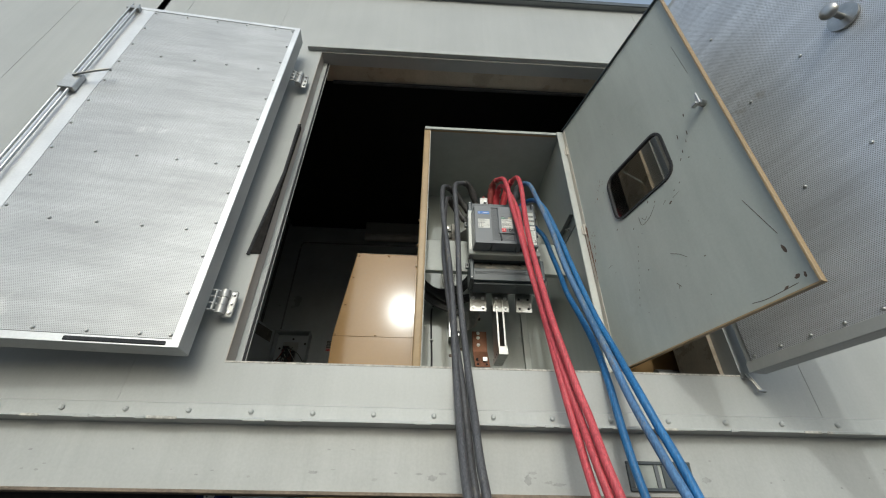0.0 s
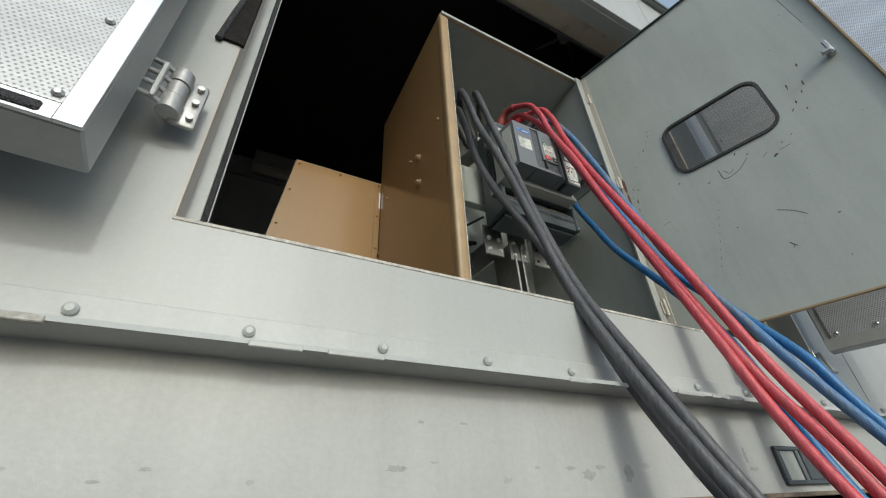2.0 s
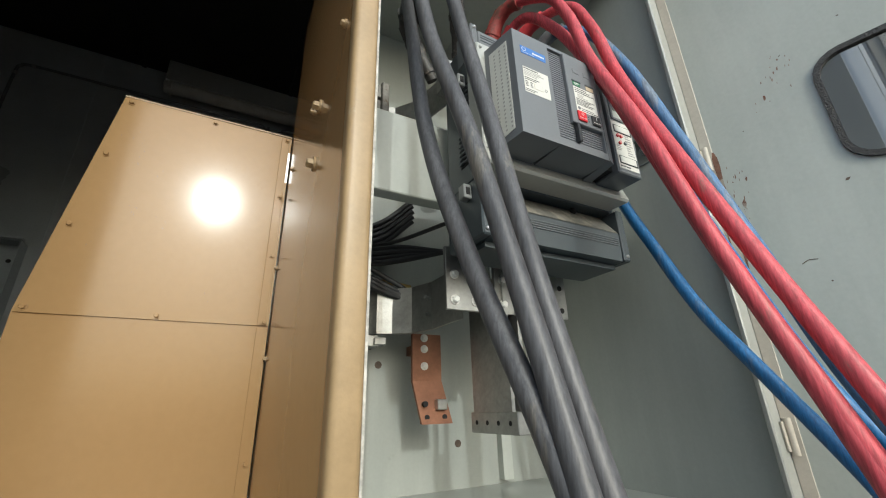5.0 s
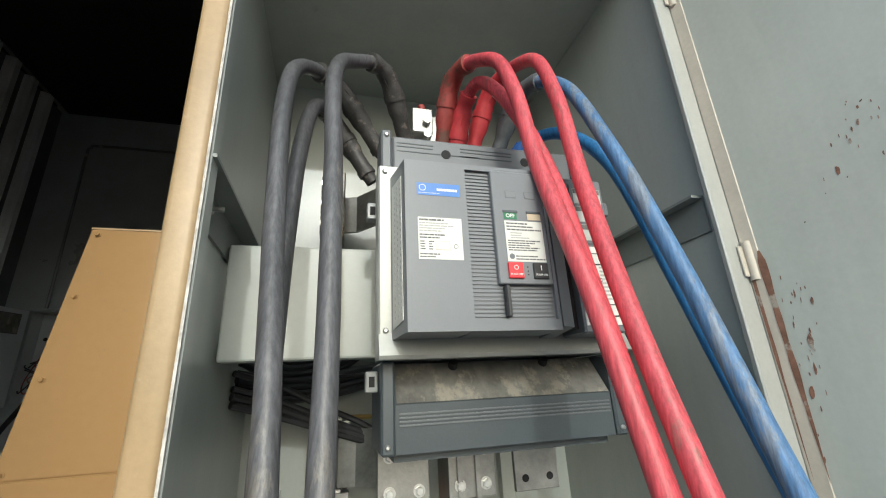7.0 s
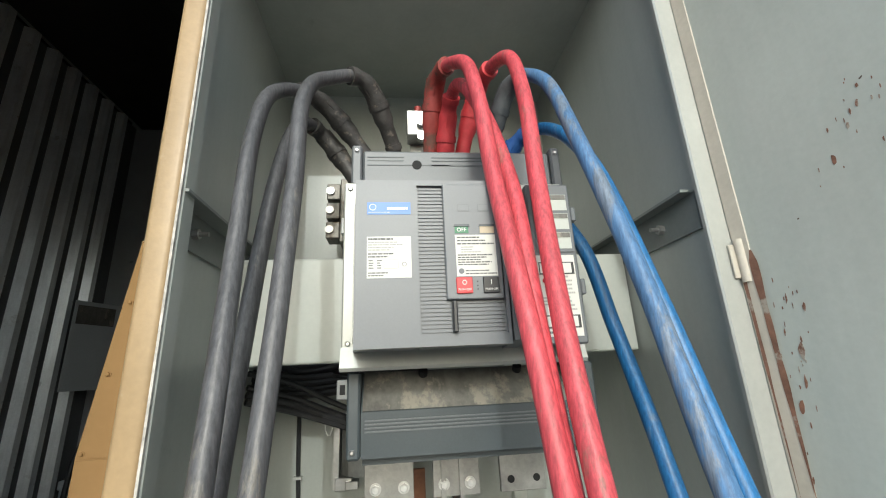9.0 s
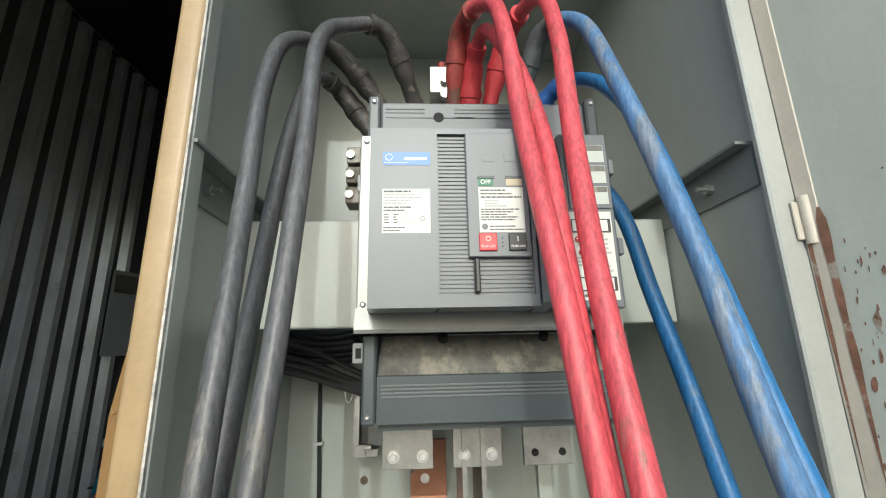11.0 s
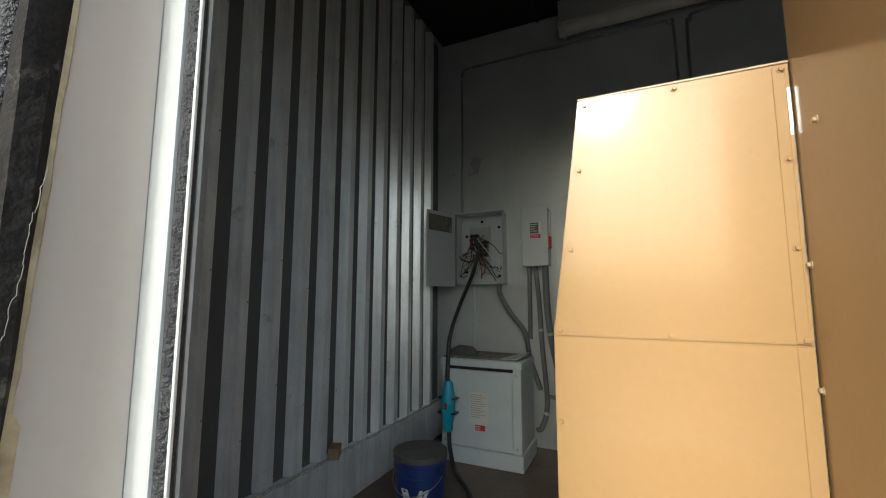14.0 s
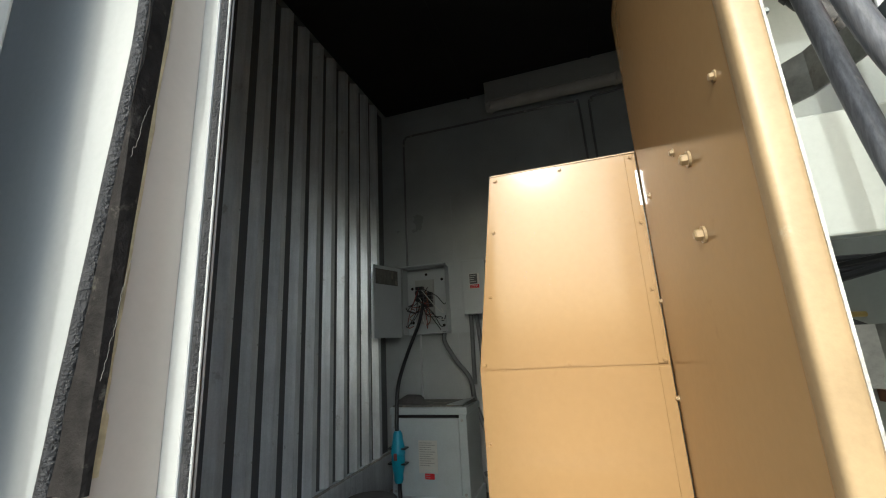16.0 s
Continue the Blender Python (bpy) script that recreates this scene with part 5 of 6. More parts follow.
# ---- power cables ----
CABLES = [
    ("black", "boot_black", (0.37, 0.62, 3.19), [(0.239, 0.532, 3.346), (0.161, 0.406, 3.285), (0.145, 0.338, 3.127), (0.154, 0.284, 2.872), (0.177, 0.196, 2.574), (0.195, 0.110, 2.239), (0.201, 0.012, 1.889), (0.206, -0.112, 1.600), (0.212, -0.205, 1.420), (0.224, -0.300, 1.230)]),
    ("black", "boot_black", (0.335, 0.63, 3.13), [(0.235, 0.600, 3.285), (0.190, 0.500, 3.262), (0.168, 0.420, 3.060), (0.160, 0.327, 2.672), (0.173, 0.219, 2.379), (0.195, 0.086, 2.086), (0.224, -0.006, 1.790), (0.238, -0.080, 1.580), (0.244, -0.160, 1.420), (0.255, -0.250, 1.240)]),
    ("black", "boot_black", (0.43, 0.62, 3.22), [(0.355, 0.500, 3.380), (0.273, 0.431, 3.345), (0.233, 0.357, 3.231), (0.237, 0.301, 2.978), (0.239, 0.221, 2.645), (0.237, 0.131, 2.278), (0.252, 0.030, 1.915), (0.266, -0.118, 1.590), (0.272, -0.190, 1.440), (0.288, -0.280, 1.240)]),
    ("red", "boot_red", (0.515, 0.62, 3.18), [(0.530, 0.500, 3.395), (0.574, 0.351, 3.335), (0.589, 0.288, 3.192), (0.596, 0.249, 2.987), (0.605, 0.170, 2.737), (0.616, 0.096, 2.438), (0.628, -0.003, 2.105), (0.634, -0.110, 1.734), (0.642, -0.150, 1.580), (0.645, -0.205, 1.420), (0.650, -0.280, 1.240)]),
    ("red", "boot_bright", (0.555, 0.63, 3.14), [(0.562, 0.540, 3.315), (0.578, 0.440, 3.345), (0.608, 0.345, 3.200), (0.633, 0.266, 2.973), (0.623, 0.178, 2.704), (0.621, 0.088, 2.399), (0.631, -0.017, 2.074), (0.652, -0.125, 1.728), (0.663, -0.167, 1.600), (0.666, -0.241, 1.442), (0.680, -0.310, 1.260)]),
    ("red", "boot_bright", (0.595, 0.63, 3.18), [(0.645, 0.520, 3.390), (0.679, 0.358, 3.360), (0.685, 0.290, 3.204), (0.671, 0.234, 2.958), (0.650, 0.142, 2.670), (0.643, 0.036, 2.359), (0.641, -0.078, 2.043), (0.668, -0.168, 1.723), (0.683, -0.209, 1.592), (0.688, -0.272, 1.438), (0.703, -0.340, 1.260)]),
    ("bluegrey", "boot_grey", (0.665, 0.62, 3.18), [(0.725, 0.500, 3.385), (0.768, 0.375, 3.315), (0.780, 0.274, 3.081), (0.812, 0.203, 2.788), (0.825, 0.123, 2.475), (0.863, 0.050, 2.165), (0.872, -0.080, 1.878), (0.877, -0.180, 1.650), (0.893, -0.280, 1.441), (0.906, -0.375, 1.250)]),
    ("blue", "boot_blue", (0.69, 0.63, 3.1), [(0.739, 0.560, 3.235), (0.800, 0.465, 3.235), (0.840, 0.349, 3.081), (0.890, 0.292, 2.788), (0.912, 0.210, 2.475), (0.930, 0.110, 2.165), (0.916, -0.060, 1.900), (0.904, -0.190, 1.700), (0.920, -0.240, 1.560), (0.940, -0.320, 1.360)]),
    ("blue", "boot_blue", (0.720, 0.66, 3.10), [(0.800, 0.600, 3.100), (0.853, 0.479, 2.928), (0.885, 0.449, 2.739), (0.889, 0.379, 2.557), (0.885, 0.299, 2.373), (0.887, 0.190, 2.191), (0.880, 0.070, 1.996), (0.865, -0.030, 1.790), (0.850, -0.104, 1.552), (0.850, -0.180, 1.310)]),
]
words_of = {"black": "scuffed black rubber power cable hanging over the sill", "red": "scuffed red rubber power cable hanging over the sill",
            "blue": "blue rubber power cable hanging over the sill", "bluegrey": "chalky faded blue power cable hanging over the sill"}
for i, (c, bt, end, pts) in enumerate(CABLES):
    pts = [(x, y, z - (0.014 if z > 3.25 else 0.007 if z > 3.0 else 0)) for x, y, z in pts]
    last = Vector(pts[-1])
    full = [Vector(p) for p in pts] + [last + Vector((0.02, -0.22, -0.55)), Vector((last.x + 0.03, last.y - 0.55, 0.12)), Vector((last.x + 0.03 * (i % 5), last.y - 1.1, 0.022)), Vector((last.x - 0.05 + 0.05 * (i % 4), last.y - 2.2, 0.02))]
    cb = thing("power_cable", words_of[c], "cable", tuple(full[-1]), group="power cables")
    ci = Matrix.Translation(-full[-1])
    curve = spline([Vector(end)] + full, 12)
    n0 = 10
    wpart(ci, "jacket", T(curve[n0 - 1:], 0.0162 if c != "red" else 0.0158, 16, wobble=0.035, seed=i * 7.0), M["cable_" + c], cb, smooth=True)
    b0 = curve[:n0 + 8]
    nb = len(b0)
    prof_r = [0.017 if k < 2 else 0.0205 if k < 6 else 0.0255 if k < 10 else 0.0235 if k < 14 else 0.0205 for k in range(nb)]
    boot = wpart(ci, "connector_boot", T(b0, prof_r, 16), M[bt], cb, "ribbed rubber plug sleeve", smooth=True)
    for k in (2, 8, nb - 1):
        q, d = b0[k], (b0[min(k + 1, nb - 1)] - b0[k - 1]).normalized()
        wpart(ci, "collar", C(q - d * 0.008, q + d * 0.008, prof_r[k] + 0.0024, 18), M[bt], boot, smooth=True)
    q, d = b0[11], (b0[12] - b0[10]).normalized()
    s = d.orthogonal().normalized()
    for a in range(4):
        v = (Matrix.Rotation(a * math.pi / 2 + 0.5, 3, d) @ s) * 0.022
        wpart(ci, "grip_rib", T([q + v - d * 0.022, q + v + d * 0.022], 0.0032, 6), M[bt], boot)


# ---- inside the enclosure ----
DATUM = 1.370                                         # floor height in which the back-wall group is drawn
SHIFT = Vector((-0.018, 0, FZ - DATUM))
# panelboard on the back wall
pb = thing("panelboard", "open grey electrical panelboard with tangled wiring", "electrical panel", (-1.62, BY, 2.715))
pi_ = Matrix.Translation((1.62, -BY, -2.715))
X0, X1, Z0, Z1, Y0 = -1.823, -1.390, 2.705, 3.338, 3.27
bm = bmesh.new()
box(bm, X0, X1, BY - 0.008, BY - 0.001, Z0, Z1)
box(bm, X0, X0 + 0.006, Y0, BY - 0.008, Z0, Z1)
box(bm, X1 - 0.006, X1, Y0, BY - 0.008, Z0, Z1)
box(bm, X0, X1, Y0, BY - 0.008, Z1 - 0.006, Z1)
box(bm, X0, X1, Y0, BY - 0.008, Z0, Z0 + 0.006)
wpart(pi_, "box", bm, M["boxgrey"], pb)
wpart(pi_, "top_lip", B(X0 - 0.01, X1 + 0.01, Y0 - 0.03, Y0 + 0.02, Z1, Z1 + 0.014, bevel=0.002), M["boxgrey"], pb)
da = math.degrees(math.atan2(2.92 - 3.262, -1.94 + 1.832))
dd = pi_ @ pose(-1.832, 3.262, Z0, 0, 0, da)
bm = B(0, 0.365, -0.012, 0.0, -0.02, Z1 - Z0, bevel=0.003)
bmesh.ops.transform(bm, matrix=dd, verts=bm.verts[:])
pd = part("door", bm, M["boxgrey"], pb, "plain grey hinged door")
bm = B(0.05, 0.345, 0.0005, 0.0015, 0.46, 0.60)
bmesh.ops.transform(bm, matrix=dd, verts=bm.verts[:])
part("door_label", bm, M["pail_lid"], pd, "stained paper label")
bm = B(0.052, 0.343, 0.0012, 0.002, 0.465, 0.595)
bmesh.ops.transform(bm, matrix=dd, verts=bm.verts[:])
part("label_face", bm, M["dusty"], pd)
wpart(pi_, "inner_plate", B(-1.72, -1.53, 3.34, 3.36, 2.80, 3.22, bevel=0.002), M["plate"], pb, "bare metal interior plate")
for k in range(4):
    for s in range(2):
        wpart(pi_, "breaker_module", B(-1.70 + s * 0.085, -1.625 + s * 0.085, 3.29, 3.34, 3.12 - k * 0.036 - s * 0.06, 3.152 - k * 0.036 - s * 0.06, bevel=0.003), M["black_plastic"], pb)
for x, z in ((-1.77, 3.15), (-1.46, 3.22), (-1.77, 2.82), (-1.46, 2.78), (-1.62, 3.28)):
    wpart(pi_, "knockout", C((x, BY - 0.008, z), (x, BY - 0.010, z), 0.014, 12), M["dark_hole"], pb)
rng = random.Random(8)
wire_m = (M["wire"], M["wire"], M["boot_red"], M["white_label"], M["wire"], M["copper"])
for i in range(22):
    a = Vector((rng.uniform(-1.70, -1.55), 3.285, rng.uniform(2.92, 3.14)))
    b = Vector((rng.choice((-1.80, -1.78, -1.44, -1.47, -1.60)) + rng.uniform(-0.01, 0.01), rng.uniform(3.29, 3.36), rng.uniform(2.75, 2.98)))
    c = (a + b) / 2 + Vector((rng.uniform(-0.05, 0.05), rng.uniform(-0.03, 0.01), rng.uniform(-0.10, 0.03)))
    e = b + Vector((rng.uniform(-0.02, 0.06), 0.0, rng.uniform(-0.03, 0.05)))
    wpart(pi_, "wire", T(spline([a, c, b, e], 6), 0.0042, 6), wire_m[i % 6], pb)

bplate = thing("backing_plate", "pale grey backing plate on the wall", "plate", (-1.19, BY, 2.70))
wpart(Matrix.Translation((1.19, -BY, -2.70)), "plate", B(-1.405, -0.97, BY - 0.006, BY - 0.001, 2.70, 3.345), M["boxgrey"], bplate)
sw = thing("disconnect_switch", "grey safety switch box with red handle", "switch box", (-1.10, BY, 2.85))
si = Matrix.Translation((1.10, -BY, -2.85))
wpart(si, "box", B(-1.212, -1.005, 3.25, BY - 0.007, 2.858, 3.340, bevel=0.004), M["boxgrey"], sw)
swd = wpart(si, "door", B(-1.216, -1.000, 3.238, 3.2495, 2.850, 3.345, bevel=0.003), M["boxgrey"], sw)
lb = wpart(si, "label", B(-1.150, -1.055, 3.2368, 3.238, 3.075, 3.215), M["white_label"], swd, "black and red warning label")
wpart(si, "label_black", B(-1.146, -1.075, 3.2362, 3.237, 3.12, 3.21), M["ink"], lb)
wpart(si, "label_red", B(-1.146, -1.059, 3.2362, 3.237, 3.08, 3.112), M["red_btn"], lb)
bars(lb, si, -1.142, -1.08, 3.13, 3.205, 3.2362, 4, M["white_label"], rng, 0.3)
bars(lb, si, -1.142, -1.065, 3.084, 3.108, 3.2362, 2, M["white_label"], rng, 0.3)
hd = wpart(si, "switch_handle", B(-0.998, -0.978, 3.25, 3.275, 3.05, 3.30, bevel=0.004), M["boxgrey"], sw, "side lever")
wpart(si, "grip", B(-0.998, -0.974, 3.235, 3.262, 2.99, 3.09, bevel=0.005), M["red_btn"], hd, "red lever grip")


def pipe(name, label, category, pts, r, material, n=6, rings=0):
    o = Vector(pts[0])
    p = thing(name, label, category, tuple(o), group=category + "s")
    cur = spline(pts, n)
    wpart(Matrix.Translation(-o), "pipe", T(cur, r, 10), material, p, smooth=True)
    for k in range(1, rings + 1):
        q = cur[len(cur) * k // (rings + 1)]
        d = (cur[len(cur) * k // (rings + 1) + 1] - q).normalized()
        wpart(Matrix.Translation(-o), "coupling", C(q - d * 0.012, q + d * 0.012, r + 0.004, 12), M["steel"], p, smooth=True)
    return p


pipe("conduit", "thin galvanised conduit up the back wall", "conduit", [(-1.81, 3.385, 3.37), (-1.81, 3.385, 4.2), (-1.81, 3.385, 4.70), (-1.79, 3.385, 4.775), (-1.72, 3.385, 4.800), (-1.2, 3.385, 4.80), (-0.5, 3.385, 4.80), (-0.12, 3.385, 4.80), (-0.03, 3.385, 4.775), (0.0, 3.385, 4.69), (0.02, 3.385, 3.6)], 0.011, M["conduit"], 8, 4)
pipe("conduit", "thin galvanised conduit up the back wall", "conduit", [(0.10, 3.385, 3.5), (0.09, 3.385, 4.64), (0.11, 3.385, 4.76), (0.19, 3.385, 4.81), (0.8, 3.385, 4.81)], 0.011, M["conduit"], 8, 1)
pipe("conduit", "pale conduit below the panelboard", "conduit", [(-1.70, 3.385, 2.713), (-1.70, 3.385, 2.4), (-1.70, 3.385, 2.14)], 0.012, M["alu"])
pipe("flexible_conduit", "grey flexible conduit from box to transformer", "conduit", [(-1.44, 3.33, 2.712), (-1.43, 3.30, 2.62), (-1.33, 3.30, 2.45), (-1.22, 3.31, 2.30), (-1.185, 3.31, 2.1), (-1.10, 3.30, 1.85)], 0.020, M["flexgrey"])
pipe("flexible_conduit", "grey flexible conduit below the switch", "conduit", [(-1.175, 3.32, 2.85), (-1.178, 3.32, 2.5), (-1.18, 3.32, 2.25)], 0.019, M["flexgrey"])
pipe("flexible_conduit", "grey flexible conduit below the switch", "conduit", [(-1.125, 3.32, 2.85), (-1.10, 3.32, 2.55), (-1.085, 3.32, 2.2), (-1.055, 3.32, 1.75), (-1.085, 3.25, 1.58), (-1.12, 3.22, 1.56)], 0.020, M["flexgrey"], 6, 2)
pipe("flexible_conduit", "thick grey flexible conduit below the switch", "conduit", [(-1.045, 3.32, 2.85), (-1.035, 3.32, 2.5), (-1.0, 3.32, 2.2), (-0.94, 3.32, 1.95), (-0.92, 3.32, 1.86), (-0.955, 3.31, 1.83)], 0.027, M["flexgrey"], 6, 2)
pipe("conduit", "short horizontal conduit with a fitting", "conduit", [(-1.06, 3.37, 1.79), (-0.9, 3.37, 1.775), (-0.6, 3.37, 1.77)], 0.016, M["conduit"], 6, 1)

# transformer
xf = thing("transformer", "grey dry-type transformer cabinet with a paper label", "transformer", (-1.46, 3.05, DATUM))
xi = Matrix.Translation((1.46, -3.05, -DATUM))
wpart(xi, "plinth", B(-1.785, -1.135, 2.84, 3.27, DATUM, 1.485, bevel=0.004), M["xfgrey"], xf)
wpart(xi, "body", B(-1.770, -1.150, 2.872, 3.26, 1.485, 2.070, bevel=0.004), M["xfgrey"], xf)
fp = wpart(xi, "front_panel", B(-1.715, -1.215, 2.858, 2.872, 1.505, 2.045, bevel=0.003), M["xfgrey"], xf)
for x0, x1 in ((-1.772, -1.722), (-1.208, -1.150)):
    wpart(xi, "corner_post", B(x0, x1, 2.856, 2.874, 1.487, 2.07, bevel=0.003), M["xfgrey"], xf)
wpart(xi, "shadow_gap", B(-1.72, -1.21, 2.866, 2.874, 2.046, 2.068), M["dark_hole"], xf)
wpart(xi, "top", B(-1.785, -1.140, 2.85, 3.27, 2.070, 2.125, bevel=0.006), M["xfgrey"], xf)
lb = wpart(xi, "label", B(-1.548, -1.395, 2.8568, 2.858, 1.655, 1.885), M["white_label"], fp, "white paper rating label")
bars(lb, xi, -1.540, -1.41, 1.70, 1.875, 2.8568, 11, M["ink_soft"], rng, 0.35)
rl = wpart(xi, "warning_label", B(-1.500, -1.425, 2.8566, 2.858, 1.612, 1.652), M["red_btn"], fp, "small red warning label")
bars(rl, xi, -1.495, -1.43, 1.616, 1.648, 2.8566, 2, M["white_label"], rng, 0.4)
for x, z in ((-1.185, 2.03), (-1.185, 1.52), (-1.745, 1.98), (-1.745, 1.52)):
    wpart(xi, "screw", C((x, 2.856, z), (x, 2.851, z), 0.010, 10), M["steel"], xf)
ls = thing("loose_sheet", "dusty folded metal sheet lying on the transformer", "sheet metal", (-1.46, 3.05, 2.127))
li = Matrix.Translation((1.46, -3.05, -2.127))
wpart(li, "sheet", prism(bmesh.new(), [(-1.76, 2.86, 2.128), (-1.18, 2.87, 2.128), (-1.14, 3.2, 2.128), (-1.70, 3.24, 2.128)], (0, 0, 0.012)), M["dusty"], ls)
wpart(li, "lip", prism(bmesh.new(), [(-1.30, 2.868, 2.140), (-1.178, 2.868, 2.140), (-1.138, 3.1, 2.165), (-1.16, 3.1, 2.165)], (0, 0, 0.006)), M["boxgrey"], ls)
bm = bmesh.new()
bmesh.ops.create_icosphere(bm, subdivisions=3, radius=0.12, matrix=Matrix.Translation((-1.66, 3.0, 2.14)) @ Matrix.Diagonal((1, 0.7, 0.55, 1)))
for v in bm.verts:
    v.co += v.normal * 0.02 * noise.noise(v.co * 14)
    v.co.z = max(v.co.z, 2.1405)
rg = thing("rag_heap", "dark oily rag heap on the transformer", "rag", (-1.66, 3.0, 2.1405))
wpart(Matrix.Translation((1.66, -3.0, -2.1405)), "cloth", bm, M["pail_lid"], rg, smooth=True)

# plug and cord
cord = [(-1.61, 3.25, 2.98), (-1.64, 3.20, 2.80), (-1.68, 3.02, 2.55), (-1.705, 2.86, 2.30), (-1.70, 2.80, 2.05), (-1.695, 2.79, 1.95)]
cd = thing("extension_lead", "black extension lead hanging from panel to floor", "cable", (-1.45, 2.5, DATUM))
ki = Matrix.Translation((1.45, -2.5, -DATUM))
wpart(ki, "cord", T(spline(cord, 8), 0.016, 10), M["wire"], cd, smooth=True)
wpart(ki, "cord", T(spline([(-1.685, 2.79, 1.61), (-1.67, 2.77, 1.50), (-1.60, 2.68, 1.40), (-1.50, 2.55, DATUM + 0.02), (-1.35, 2.35, DATUM + 0.018), (-1.2, 2.0, DATUM + 0.018)], 8), 0.016, 10), M["wire"], cd, smooth=True)
pg = thing("plug_coupling", "bright cyan plastic plug coupling on a cord", "plug", (-1.69, 2.79, 1.60))
gi = Matrix.Translation((1.69, -2.79, -1.60))
zs = [1.600, 1.62, 1.66, 1.70, 1.735, 1.74, 1.80, 1.805, 1.85, 1.90, 1.945, 1.965]
rs = [0.028, 0.036, 0.036, 0.046, 0.050, 0.052, 0.052, 0.056, 0.052, 0.040, 0.036, 0.026]
wpart(gi, "shell", T([(-1.69, 2.79, z) for z in zs], rs, 16), M["cyan"], pg, smooth=True)
for z in (1.735, 1.842):
    wpart(gi, "flange", B(-1.765, -1.615, 2.755, 2.825, z - 0.006, z + 0.006, bevel=0.003), M["black_plastic"], pg)
wpart(gi, "window", B(-1.703, -1.677, 2.733, 2.740, 1.765, 1.815, bevel=0.002), M["boot_red"], pg, "red indicator window")

# pail
bk = thing("paint_pail", "dark blue plastic pail with a dirty lid", "bucket", (-1.535, 2.05, DATUM))
bm = bmesh.new()
tube(bm, [(0, 0, z) for z in (0, 0.002, 0.24, 0.241, 0.255, 0.256, 0.285, 0.286, 0.30, 0.301, 0.335)], [0.128, 0.130, 0.142, 0.148, 0.148, 0.143, 0.144, 0.150, 0.150, 0.145, 0.147], 32)
part("body", bm, M["pail"], bk, smooth=True)
lid = part("lid", T([(0, 0, 0.330), (0, 0, 0.332), (0, 0, 0.362), (0, 0, 0.364), (0, 0, 0.3645), (0, 0, 0.352)], [0.146, 0.154, 0.155, 0.151, 0.140, 0.138], 32), M["pail_lid"], bk, "grimy dark lid", smooth=True)
part("spout", C((0.06, -0.04, 0.352), (0.06, -0.04, 0.364), 0.028, 16), M["pail_lid"], lid)
ba = [radians(a) for a in range(-170, -9, 10)]
part("handle", T([(0.150 * math.cos(a) * 1.02, 0.150 * math.sin(a) * 1.05, 0.27 + 0.10 * math.sin(a)) for a in ba], 0.003, 6), M["steel"], bk, "thin wire handle")
for k, (x0, x1, zt, zb) in enumerate(((-0.055, 0.0, 0.20, 0.05), (0.055, 0.0, 0.20, 0.05))):
    bm = bmesh.new()
    n = 6
    for j in range(n):
        t0, t1 = j / n, (j + 1) / n
        q = []
        for t, w in ((t0, -0.022), (t0, 0.022), (t1, 0.022), (t1, -0.022)):
            x = x0 + (x1 - x0) * t + w + 0.03
            z = zt + (zb - zt) * t
            r = 0.1305 + 0.012 * z / 0.24 + 0.0012
            q.append((x, -math.sqrt(max(r * r - x * x, 0.0001)), z))
        vs = [bm.verts.new(p) for p in q]
        bm.faces.new(vs)
    part("white_mark", bm, M["white"], bk, "white painted chevron")

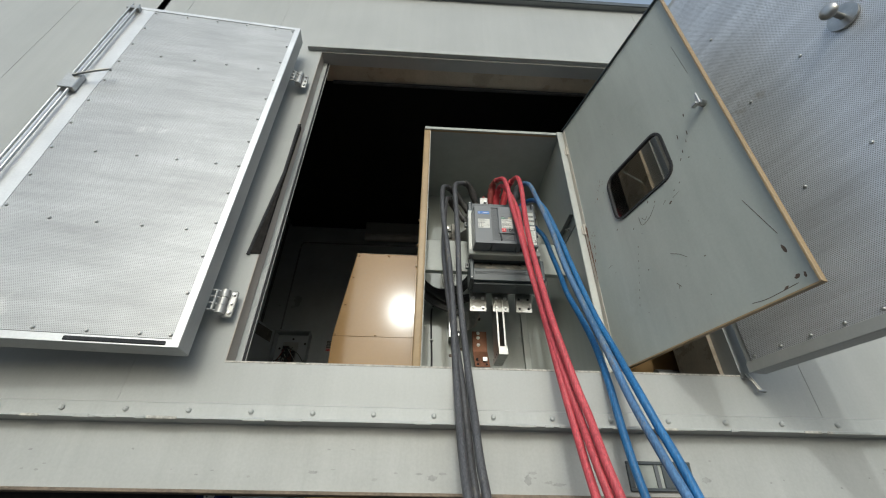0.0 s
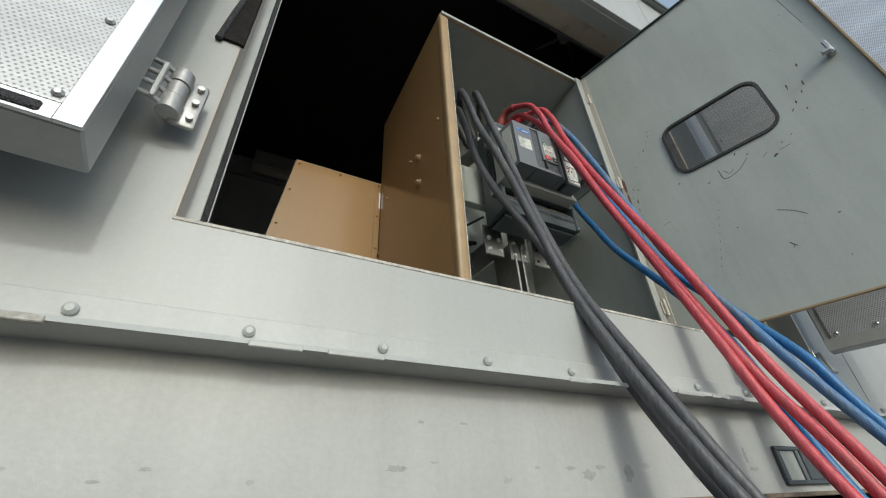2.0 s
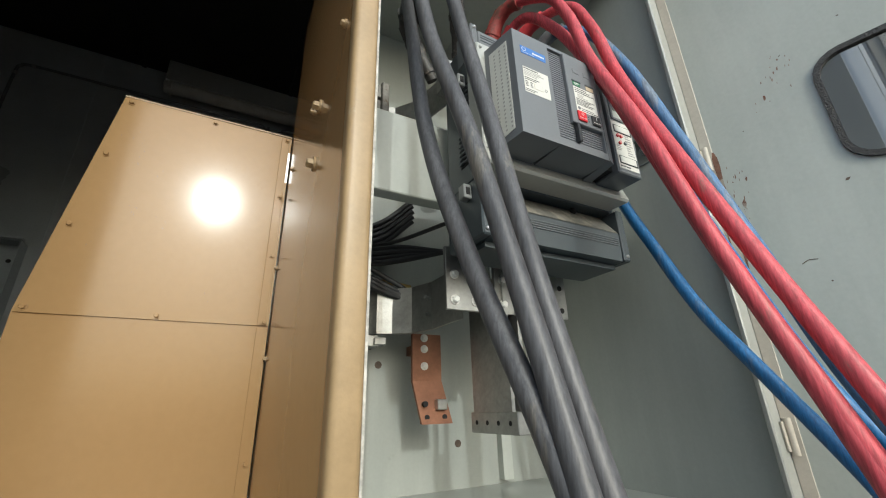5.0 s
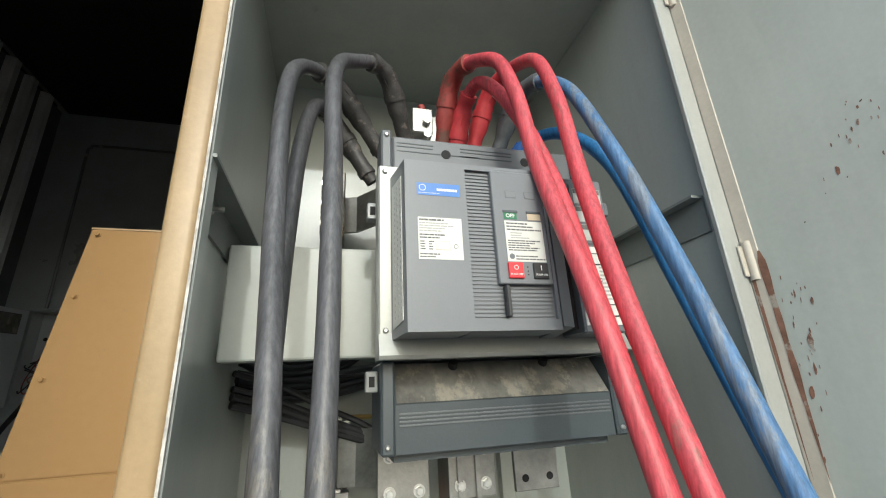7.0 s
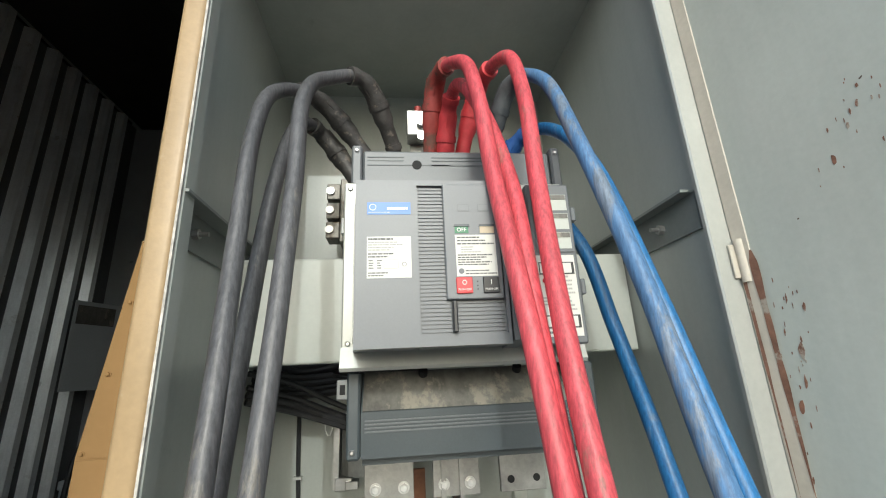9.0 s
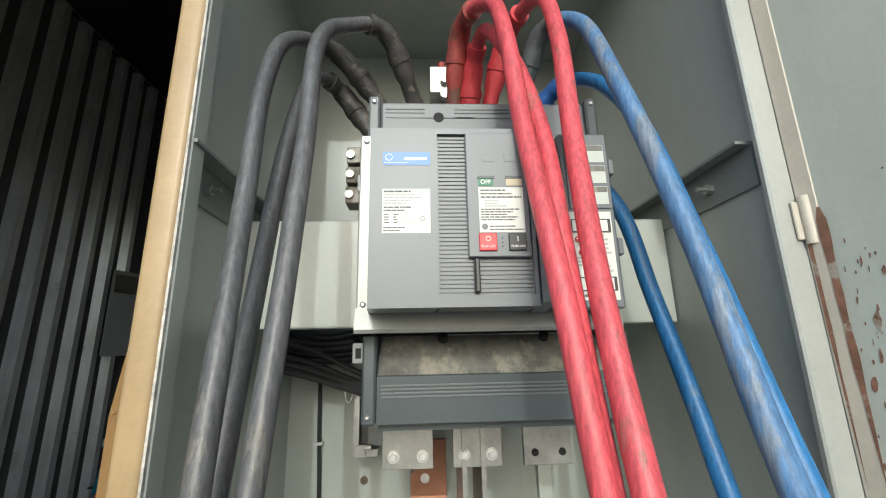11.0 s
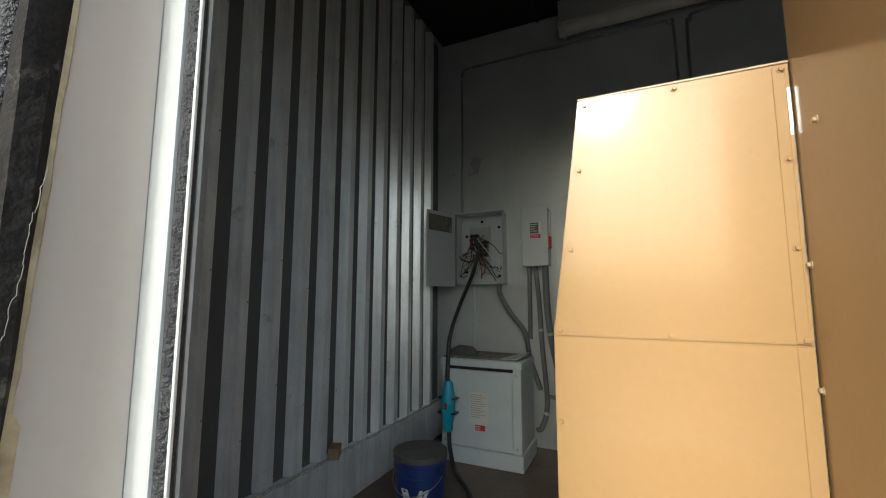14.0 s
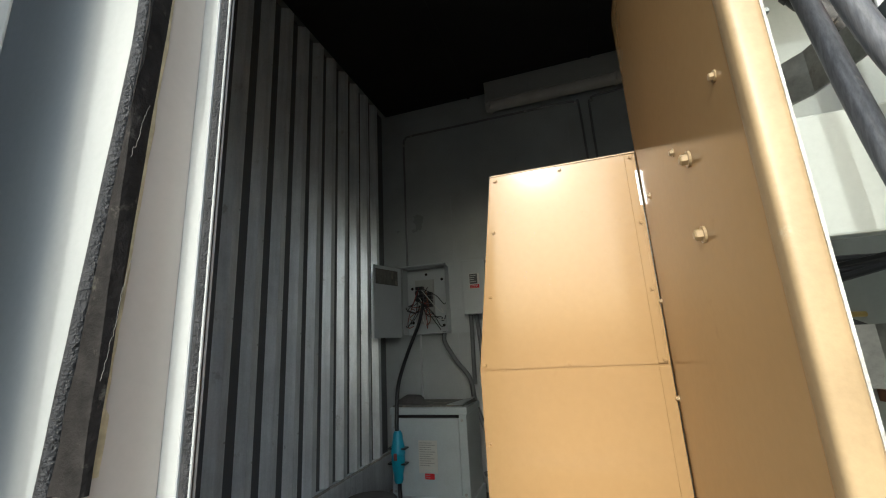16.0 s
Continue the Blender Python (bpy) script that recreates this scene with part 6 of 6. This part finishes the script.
wb = thing("scrap_block", "small brown wooden block on the base rail", "wood block", (-2.000, 1.870, 1.676))
bm = B(-0.03, 0.03, -0.05, 0.05, 0, 0.065, bevel=0.003)
bmesh.ops.rotate(bm, verts=bm.verts[:], matrix=Matrix.Rotation(0.5, 3, "Z"))
part("block", bm, M["wood"], wb)

SHIFT = Vector((0, 0, 0))

# ceiling lamp
lamp = thing("fluorescent_lamp", "long dusty fluorescent ceiling fixture, switched off", "lamp", (-0.26, 3.27, CZ))
mi = Matrix.Translation((0.26, -3.27, -CZ))
wpart(mi, "housing", B(-0.88, 0.36, 3.21, 3.34, 4.84, CZ - 0.001, bevel=0.004), M["plate"], lamp)
wpart(mi, "diffuser", T([(-0.885, 3.275, 4.815), (-0.88, 3.275, 4.815), (0.36, 3.275, 4.815), (0.365, 3.275, 4.815)], [0.05, 0.058, 0.058, 0.05], 14), M["diffuser"], lamp, "dusty ribbed diffuser", smooth=True)
for x in (-0.84, 0.32):
    wpart(mi, "end_clip", B(x - 0.01, x + 0.01, 3.212, 3.338, 4.77, 4.85, bevel=0.003), M["diffuser"], lamp)
dc = thing("ceiling_disc", "round dusty washer disc pinning the ceiling lining", "disc", (1.50, 0.52, CZ))
part("disc", C((0, 0, -0.001), (0, 0, -0.018), 0.085, 24), M["diffuser"], dc)
for a in (35, 125, 215, 305):
    part("fold", T([(0.07 * math.cos(radians(a)), 0.07 * math.sin(radians(a)), -0.010), (0.30 * math.cos(radians(a)), 0.30 * math.sin(radians(a)), -0.004)], [0.026, 0.010], 8), M["charcoal_dark"], dc, smooth=True)

# machinery seen beside the cabinet
en = thing("engine_accessory", "steel cylinder and tan drum of the engine", "engine part", (1.55, 0.75, FZ))
ei = Matrix.Translation((-1.55, -0.75, -FZ))
wpart(ei, "bed", B(1.10, 2.6, 0.45, 1.6, FZ, 1.86, bevel=0.01), M["black"], en)
wpart(ei, "steel_cylinder", C((1.40, 0.50, 1.975), (1.62, 0.50, 1.975), 0.036, 20), M["steel"], en, smooth=True)
wpart(ei, "cylinder_end", C((1.62, 0.50, 1.975), (1.66, 0.50, 1.975), 0.045, 20), M["black_plastic"], en, smooth=True)
wpart(ei, "drum", C((1.35, 0.80, 2.12), (2.3, 0.80, 2.12), 0.13, 28), M["tan"], en, smooth=True)
